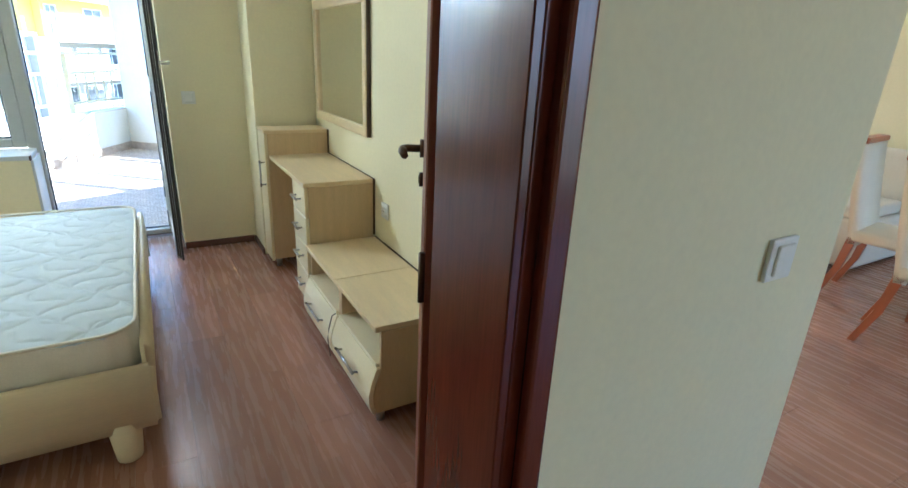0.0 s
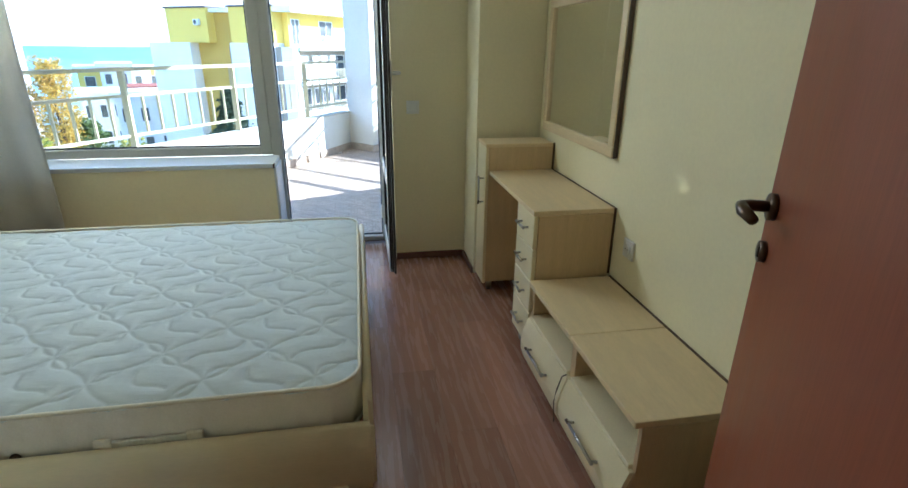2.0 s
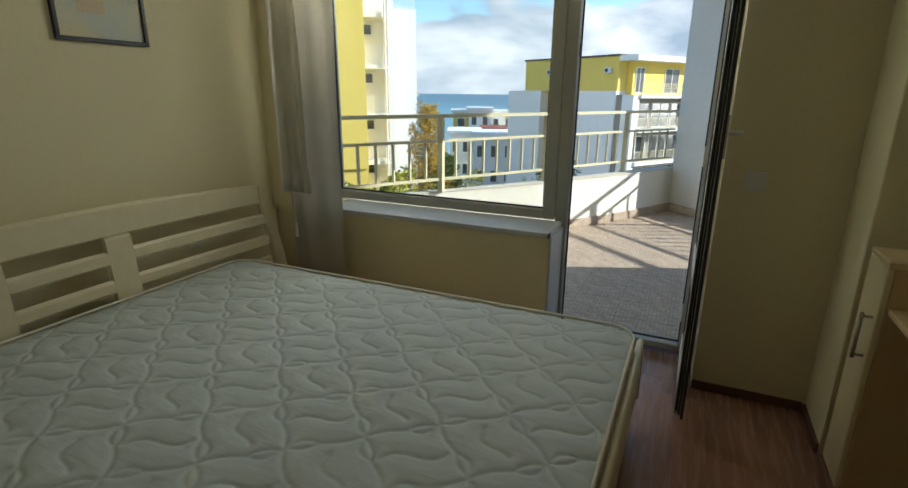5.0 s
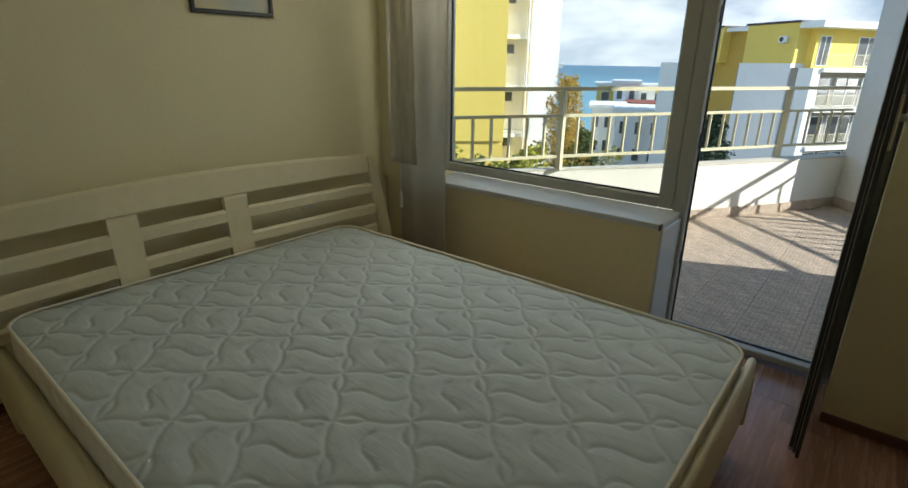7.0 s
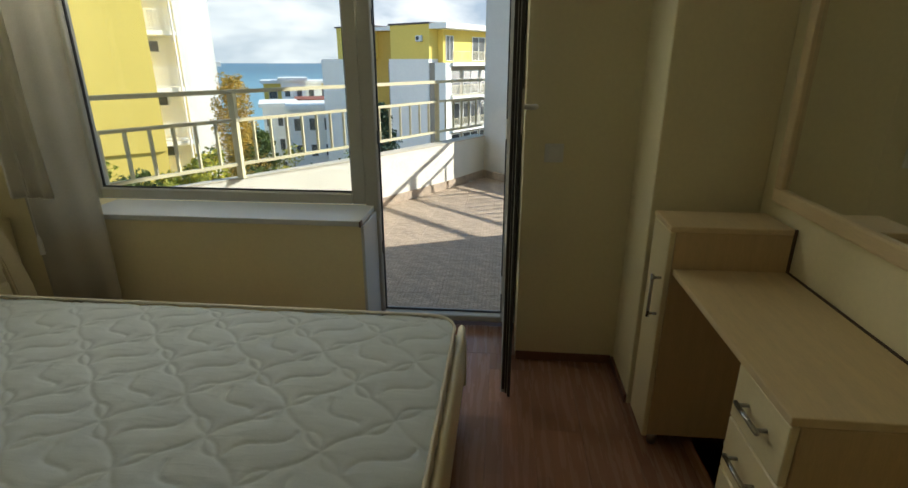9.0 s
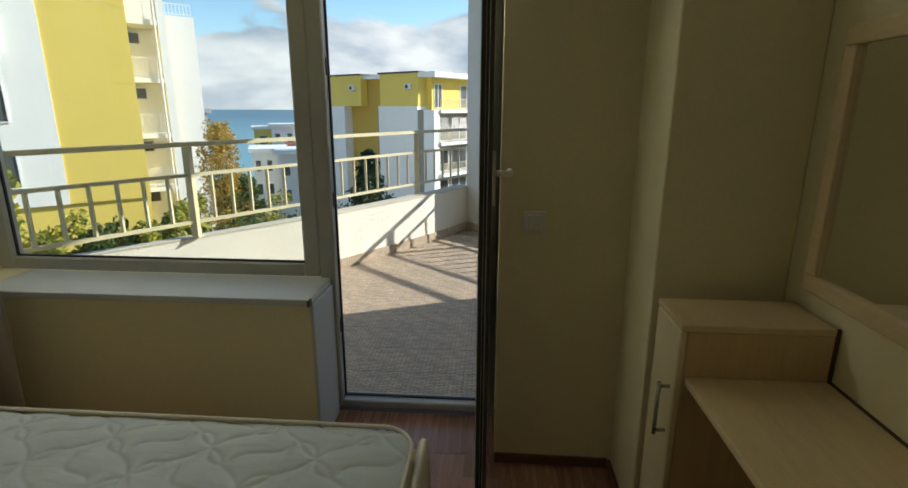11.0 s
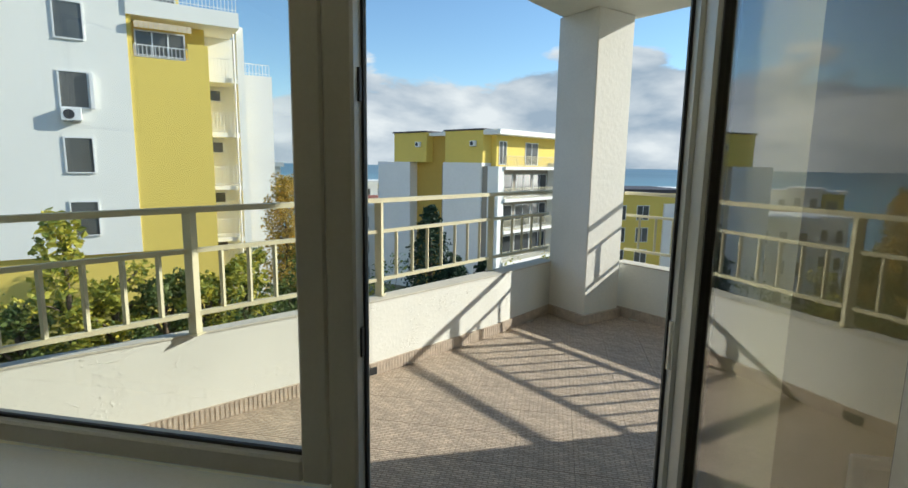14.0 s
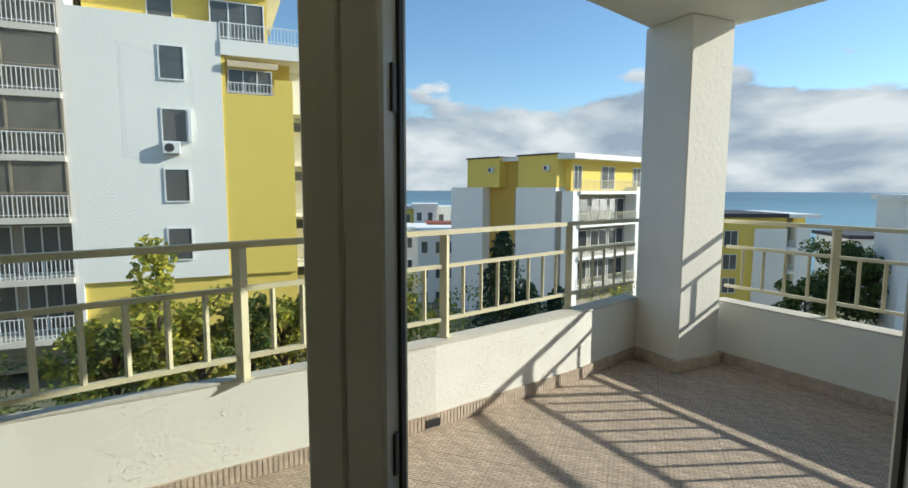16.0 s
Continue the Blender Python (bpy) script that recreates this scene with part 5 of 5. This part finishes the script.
def build_low_block():
    t = thing("apartment_building", "yellow and white apartment block with flat roof further down the slope", "building", pose(7.3, 66.2, 0, 0, 0, 19))
    part("wall", bbox(-3.0, 8.6, 0.0, 10, -16, -1.7), M_yfac, t, "yellow rendered wall")
    part("panel_wall", bbox(4.9, 8.6, -0.25, -0.001, -16, -3.0), M_gfac, t, "plain pale projecting wall")
    part("wall", bbox(9.6, 11.2, -0.35, 10, -16, -2.6), M_wfac, t, "white rendered pier")
    part("recess_wall", bbox(8.601, 9.599, 0.8, 10, -16, -1.7), M_loggia_shade, t)
    part("upper_wall", bbox(9.6, 11.0, 0.4, 10, -2.599, -1.7), M_yfac, t)
    part("roof", bbox(-3.3, 8.5, -0.5, 10.4, -1.699, -1.25), M_roof, t, "dark flat roof edge")
    part("roof", bbox(8.501, 12.0, -0.9, 10.4, -1.699, -1.3), M_wfac, t, "white projecting roof slab")
    for k in range(5):
        z = -5.2 - 2.75 * k
        part("balcony_slab", bbox(8.601, 9.599, -0.5, 0.8, z - 0.25, z), M_wfac, t)
        facade_rail(t, 8.61, 9.59, -0.45, z, 0.9)
        if k < 4:
            facade_window(t, 1.5, 3.0, z + 0.2, z + 1.9, 0.0, "window", 2)
            facade_window(t, -1.6, 0.0, z + 0.2, z + 1.9, 0.0, "window", 2)
    return t


build_low_block()
block("white tower block at the edge of the estate", 17.9, 47.6, -8, 9, 8, -14, 0.7, M_wfac, None, 4, 4, M_wfac)
block("small ochre house near the sea", -39.3, 80.9, 24, 2.8, 6, -18, -1.95, M_yfac, None, 2, 1, M_wfac)
block("white flat-roofed house near the sea", -35.3, 78.3, 22, 3.6, 6, -18, -1.45, M_wfac, M_gfac, 2, 2, M_wfac)
block("white and yellow house near the sea", -34.5, 86.2, 20, 6.0, 6, -18, -2.1, M_wfac, M_yfac, 2, 3, M_wfac)
block("white house with red roof below", -30.4, 71.7, 20, 6.0, 6, -18, -4.1, M_wfac, None, 1, 3, M_redroof)
block("pale house with small windows below", -24.6, 54.6, 20, 6.5, 7, -18, -3.6, M_gfac, M_wfac, 3, 4, M_wfac)
block("white house behind the autumn tree", -30.5, 60.8, 24, 4.0, 7, -18, -3.9, M_wfac, None, 3, 3, M_wfac)
block("white apartment block behind the stepped tower", -32.3, 48.6, 30, 3.0, 8, -16, 0.9, M_wfac, None, 4, 2, M_wfac)
block("white villa with dark flat roof near the sea", 24.0, 76.0, 10, 9.0, 8, -18, -4.5, M_wfac, None, 2, 4, M_roof)


def ground_z(x, y):
    s = min(max((y - 16) / 150.0, 0), 1)
    return -7.4 - 12.6 * s ** 0.8 + 0.25 * noise.noise(Vector((x * 0.12, y * 0.12, 0)))


def build_ground():
    bm = bmesh.new()
    xs = [-420, -200, -110, -70] + [-50 + 2.5 * i for i in range(41)] + [70, 110, 200, 420]
    ys = [-200, -80, -20] + [-5 + 3 * i for i in range(32)] + [110, 135, 180, 400]
    rows = [[bm.verts.new((x, y, ground_z(x, y))) for x in xs] for y in ys]
    for a, b in zip(rows, rows[1:]):
        for i in range(len(xs) - 1):
            bm.faces.new((a[i], a[i + 1], b[i + 1], b[i]))
    structure("ground", bm, M_ground, "dry grass and paths sloping down to the sea", "ground")
    structure("water", bbox(-4600, 4600, 130, 4900, -18.4, -18.0), M_sea, "blue open sea up to the horizon", "sea")


build_ground()


def leaf_cloud(bm, centre, radius, count, size, rnd, squash=1.0):
    """Small bent leaves scattered in a clump."""
    for _ in range(count):
        d = Vector((rnd.gauss(0, 1), rnd.gauss(0, 1), rnd.gauss(0, 1) * squash))
        d = d.normalized() * radius * rnd.random() ** 0.45
        c = Vector(centre) + Vector((d.x, d.y, d.z * squash))
        a = Vector((rnd.gauss(0, 1), rnd.gauss(0, 1), rnd.gauss(0, 0.6))).normalized()
        b = a.orthogonal().normalized()
        b = (b + 0.6 * Vector((rnd.gauss(0, 1), rnd.gauss(0, 1), rnd.gauss(0, 1)))).normalized()
        s = size * rnd.uniform(0.6, 1.3)
        n = a.cross(b).normalized() * s * 0.18
        v = [bm.verts.new(p) for p in (c - a * s * 0.6, c + b * s * 0.42 + n, c + a * s * 0.6, c - b * s * 0.42 + n)]
        bm.faces.new((v[0], v[1], v[2]))
        bm.faces.new((v[0], v[2], v[3]))


def build_tree(label, x, y, top, spread, mat, seed, leaves=2600, size=0.17, base=None, low=0.35, name="tree"):
    """A tapered trunk, limbs, and leaves in clumps round the limb ends."""
    rnd = random.Random(seed)
    z0 = ground_z(x, y) - 0.1 if base is None else base
    h = top - z0
    t = thing(name, label, "tree", pose(x, y, z0))
    trunk = tube([(0, 0, 0), (0.06 * h * rnd.uniform(-1, 1) * 0.4, 0.03, h * 0.3), (rnd.uniform(-0.1, 0.1), 0.0, h * 0.65), (rnd.uniform(-0.15, 0.15), rnd.uniform(-0.1, 0.1), h * 0.92)], 0.1, 8, radii=(0.025 * h, 0.018 * h, 0.012 * h, 0.004 * h))
    tr = part("trunk", trunk, M_bark, t, "brown tapered trunk", True)
    limbs, crown = bmesh.new(), bmesh.new()
    n = 12
    for k in range(n):
        s = low + (0.9 - low) * (k + rnd.random()) / n
        ang = k * 2.4 + rnd.uniform(-0.5, 0.5)
        reach = spread * (1.05 - 0.6 * abs(s - 0.55)) * rnd.uniform(0.55, 1.1)
        tip = Vector((math.cos(ang) * reach, math.sin(ang) * reach, h * s + reach * rnd.uniform(0.2, 0.6)))
        tube([(0, 0, h * s * 0.85), (tip.x * 0.5, tip.y * 0.5, h * s + 0.1), tip], 0.03, 5, limbs, radii=(0.010 * h, 0.006 * h, 0.002 * h))
        for f in (0.65, 1.0):
            leaf_cloud(crown, tip * f + Vector((0, 0, h * s * 0.9 * (1 - f))), spread * rnd.uniform(0.26, 0.42), leaves // (2 * n), size, rnd, 0.8)
    leaf_cloud(crown, (0, 0, h * 0.9), spread * 0.35, leaves // 10, size, rnd)
    part("limbs", limbs, M_bark, t, smooth=True)
    part("crown", crown, mat, t, "loose leafy crown with gaps")
    return t


def build_conifer(label, x, y, top, spread, seed):
    rnd = random.Random(seed)
    z0 = ground_z(x, y) - 0.1
    h = top - z0
    t = thing("conifer", label, "tree", pose(x, y, z0))
    part("trunk", tube([(0, 0, 0), (0, 0, h * 0.6), (0, 0, h * 0.97)], 0.1, 8, radii=(0.02 * h, 0.012 * h, 0.002 * h)), M_bark, t)
    crown = bmesh.new()
    for k in range(130):
        s = 0.08 + 0.9 * k / 130
        r = spread * (1 - s) ** 0.8 * rnd.uniform(0.6, 1.1)
        a = k * 2.4
        leaf_cloud(crown, (math.cos(a) * r * 0.7, math.sin(a) * r * 0.7, h * s), 0.16 + 0.30 * r, 60, 0.15, rnd, 0.7)
    part("crown", crown, M_needle, t, "dense dark conifer crown")


def build_bush(label, x, y, top, r, mat, seed, count=1500, size=0.13):
    rnd = random.Random(seed)
    z0 = ground_z(x, y) - 0.05
    t = thing("bush", label, "bush", pose(x, y, z0))
    stems, crown = bmesh.new(), bmesh.new()
    h = top - z0
    for k in range(9):
        a, rr = k * 2.4, r * rnd.uniform(0.2, 0.8)
        tip = Vector((math.cos(a) * rr, math.sin(a) * rr, h * rnd.uniform(0.45, 0.95)))
        tube([(tip.x * 0.2, tip.y * 0.2, 0), tip * 0.5, tip], 0.02, 5, stems, radii=(0.03, 0.02, 0.006))
        for f in (0.35, 0.7, 1.0):
            leaf_cloud(crown, tip * f, r * rnd.uniform(0.32, 0.5), count // 27, size, rnd)
    part("stems", stems, M_bark, t)
    part("foliage", crown, mat, t)


def build_column_tree(label, x, y, top, spread, mats, seed, clumps=120, leaves=95, size=0.105, start=0.22):
    """A tall narrow tree: trunk, short limbs, and a dense crown that thins to an uneven tip."""
    rnd = random.Random(seed)
    z0 = ground_z(x, y) - 0.1
    h = top - z0
    t = thing("tree", label, "tree", pose(x, y, z0))
    part("trunk", tube([(0, 0, 0), (0.05, 0, h * 0.5), (-0.04, 0.03, h * 0.93)], 0.1, 8, radii=(0.022 * h, 0.013 * h, 0.003 * h)), M_bark, t, "brown tapered trunk", True)
    limbs, upper, lower = bmesh.new(), bmesh.new(), bmesh.new()
    for k in range(clumps):
        u = (k + rnd.random()) / clumps
        z = h * (start + (0.98 - start) * u)
        r = spread * (0.35 + 0.75 * math.sin(math.pi * min(1.0, 0.25 + 0.72 * u))) * rnd.uniform(0.25, 1.0)
        a = k * 2.4 + rnd.uniform(-0.4, 0.4)
        tip = Vector((math.cos(a) * r, math.sin(a) * r, z))
        if k % 3 == 0:
            tube([(0, 0, z - 0.5 * r - 0.1), tip * 0.6 + Vector((0, 0, z * 0.4 - 0.1)), tip], 0.02, 4, limbs, radii=(0.03, 0.018, 0.005))
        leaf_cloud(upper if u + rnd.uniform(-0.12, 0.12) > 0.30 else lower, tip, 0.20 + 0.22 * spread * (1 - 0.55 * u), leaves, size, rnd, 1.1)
    part("limbs", limbs, M_bark, t, smooth=True)
    part("crown", upper, mats[0], t, "sunlit upper leaves")
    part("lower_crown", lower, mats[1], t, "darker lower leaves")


YOUNG = "young tree with green and yellowing leaves below the terrace"
for k, (x, y, top, sp, n) in enumerate(((-12.7, 10.9, -1.35, 1.0, 1000), (-11.9, 11.7, -1.45, 1.0, 1000), (-11.2, 12.6, -1.5, 1.0, 1000), (-10.5, 13.4, -1.0, 0.9, 900), (-15.4, 9.4, -2.1, 1.1, 900), (-14.2, 9.5, -1.9, 0.9, 700))):
    build_tree(YOUNG, x, y, top, sp, M_leafd if k in (1, 5) else M_leaf, 11 + k, int(n * 1.7), 0.15, low=0.56)
build_column_tree(YOUNG, -13.35, 10.15, 0.15, 0.72, (M_leaf, M_leaf), 10, 34, 34, 0.19, 0.48)
GREEN = "dark green shrub below the terrace"
for k, (x, y, top, r) in enumerate(((-12.0, 6.6, -2.6, 1.3), (-13.6, 6.0, -2.5, 1.4), (-9.6, 12.6, -1.9, 1.1), (-9.3, 14.6, -1.7, 1.2), (-8.6, 16.2, -1.7, 1.2), (-7.6, 17.6, -2.0, 1.2), (-9.9, 16.6, -1.2, 1.0), (-10.8, 15.0, -1.3, 1.0), (-15.5, 7.4, -2.6, 1.5))):
    build_bush(GREEN, x, y, top, r, M_leafd, 40 + k)


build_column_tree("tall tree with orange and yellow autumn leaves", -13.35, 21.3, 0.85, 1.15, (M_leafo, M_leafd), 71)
build_tree("leafy green tree beside the autumn tree", -12.7, 21.9, -1.3, 1.2, M_leafd, 72, 3600, 0.14, low=0.3)
for k, (x, y) in enumerate(((-11.5, 22.2), (-10.3, 22.8))):
    build_bush("yellow-green shrub on the slope", x, y, -2.3, 1.1, M_leaf, 76 + k, 2200)
build_conifer("pointed dark conifer below the terrace", -7.3, 24.6, -0.45, 2.9, 81)
build_conifer("low dark conifer below the terrace", -5.9, 24.2, -3.0, 2.7, 82)
build_conifer("dark conifer in front of the yellow block", -4.9, 27.0, -3.6, 2.4, 83)
build_bush("yellow-green shrub on the slope", -2.3, 30.6, -3.6, 1.5, M_leaf, 84)
build_tree("broad dark tree near the sea", 16.4, 52.0, -3.6, 3.2, M_leafd, 91, 6500, 0.27, low=0.2)
build_tree("broad dark tree near the sea", 19.6, 55.0, -3.8, 3.0, M_leafd, 92, 5000, 0.27, low=0.2)
build_tree("broad dark tree near the sea", 12.6, 50.0, -6.0, 2.2, M_leafd, 93, 2200, 0.3, low=0.25)

# ---- floor boards and terrace tiles, piece by piece ----


def share(name, meshes, parent, m):
    ob = new(name, meshes)
    ob.parent = parent
    ob.matrix_basis = m
    return ob


def mesh_of(bm, mat):
    me = bpy.data.meshes.new("piece")
    bm.to_mesh(me)
    bm.free()
    me.materials.append(mat)
    return me


def build_planks():
    fl = structure("floor", bbox(XL, 0.0, YH, 0.03, -0.011, -0.006), M_under, "red-brown laminate floor of long boards", "floor")
    hall = structure("floor", bbox(-2.30, 4.2, -7.0, YH - 0.001, -0.011, -0.006), M_under, "red-brown laminate floor of hall and living room", "floor")
    liv = structure("floor", bbox(XE, 4.2, YH, 0.2, -0.011, -0.006), M_under, "red-brown laminate floor of the living room", "floor")
    w, ln = 0.192, 1.28
    cache = {}

    def board(a, b, parent, x, y):
        key = (round(b - a, 3))
        if key not in cache:
            cache[key] = mesh_of(bbox(0.0003, w - 0.0003, 0.0003, b - a - 0.0003, -0.006, 0.0, 0.0005), M_plank)
        share("board", cache[key], parent, pose(x, y, 0))
    rnd = random.Random(3)
    for parent, xa, xb, ya, yb in ((fl, XL, 0.0, YH, 0.03), (hall, -2.30, 4.2, -7.0, YH), (liv, XE, 4.2, YH, 0.2)):
        k = 0
        x = xa
        while x < xb - 0.01:
            y = ya - (k * 0.43) % ln
            while y < yb - 0.02:
                a, b = max(y, ya), min(y + ln, yb)
                if b - a > 0.02:
                    board(a, b, parent, min(x, xb - w), a)
                y += ln
            x += w
            k += 1
    # strip of boards in the balcony door recess
    rec = structure("floor", bbox(-1.634, -0.88, 0.031, 0.33, -0.011, -0.006), M_under, "laminate in the balcony door recess", "floor")
    for i, x in enumerate((-1.634, -1.383, -1.132)):
        share("board", mesh_of(bbox(0.0006, 0.2504, 0.0, 0.298, -0.006, 0.0, 0.0008), M_plank), rec, pose(x, 0.031, 0))


def build_tiles():
    s = 0.30
    me = mesh_of(bbox(-s / 2 + 0.0008, s / 2 - 0.0008, -s / 2 + 0.0008, s / 2 - 0.0008, -0.015, 0.0, 0.0004), M_mosaic)
    outline = offset_line(ARC, 0.12) + offset_line(BEND, 0.12)[1:] + offset_line(RIGHT, 0.12)

    def inside(x, y):
        c = False
        pts = [(p.x, p.y) for p in outline] + [(1.14, 0.44)]
        for (xa, ya), (xb, yb) in zip(pts, pts[1:] + pts[:1]):
            if (ya > y) != (yb > y) and x < (xb - xa) * (y - ya) / (yb - ya) + xa:
                c = not c
        return c
    for i in range(18):
        for j in range(15):
            x, y = -4.05 + s * (i + 0.5), 0.435 + s * (j + 0.5)
            if x < 1.0 and inside(x, y):
                share("tile", me, TERRACE, pose(x, y, 0))


build_planks()
build_tiles()
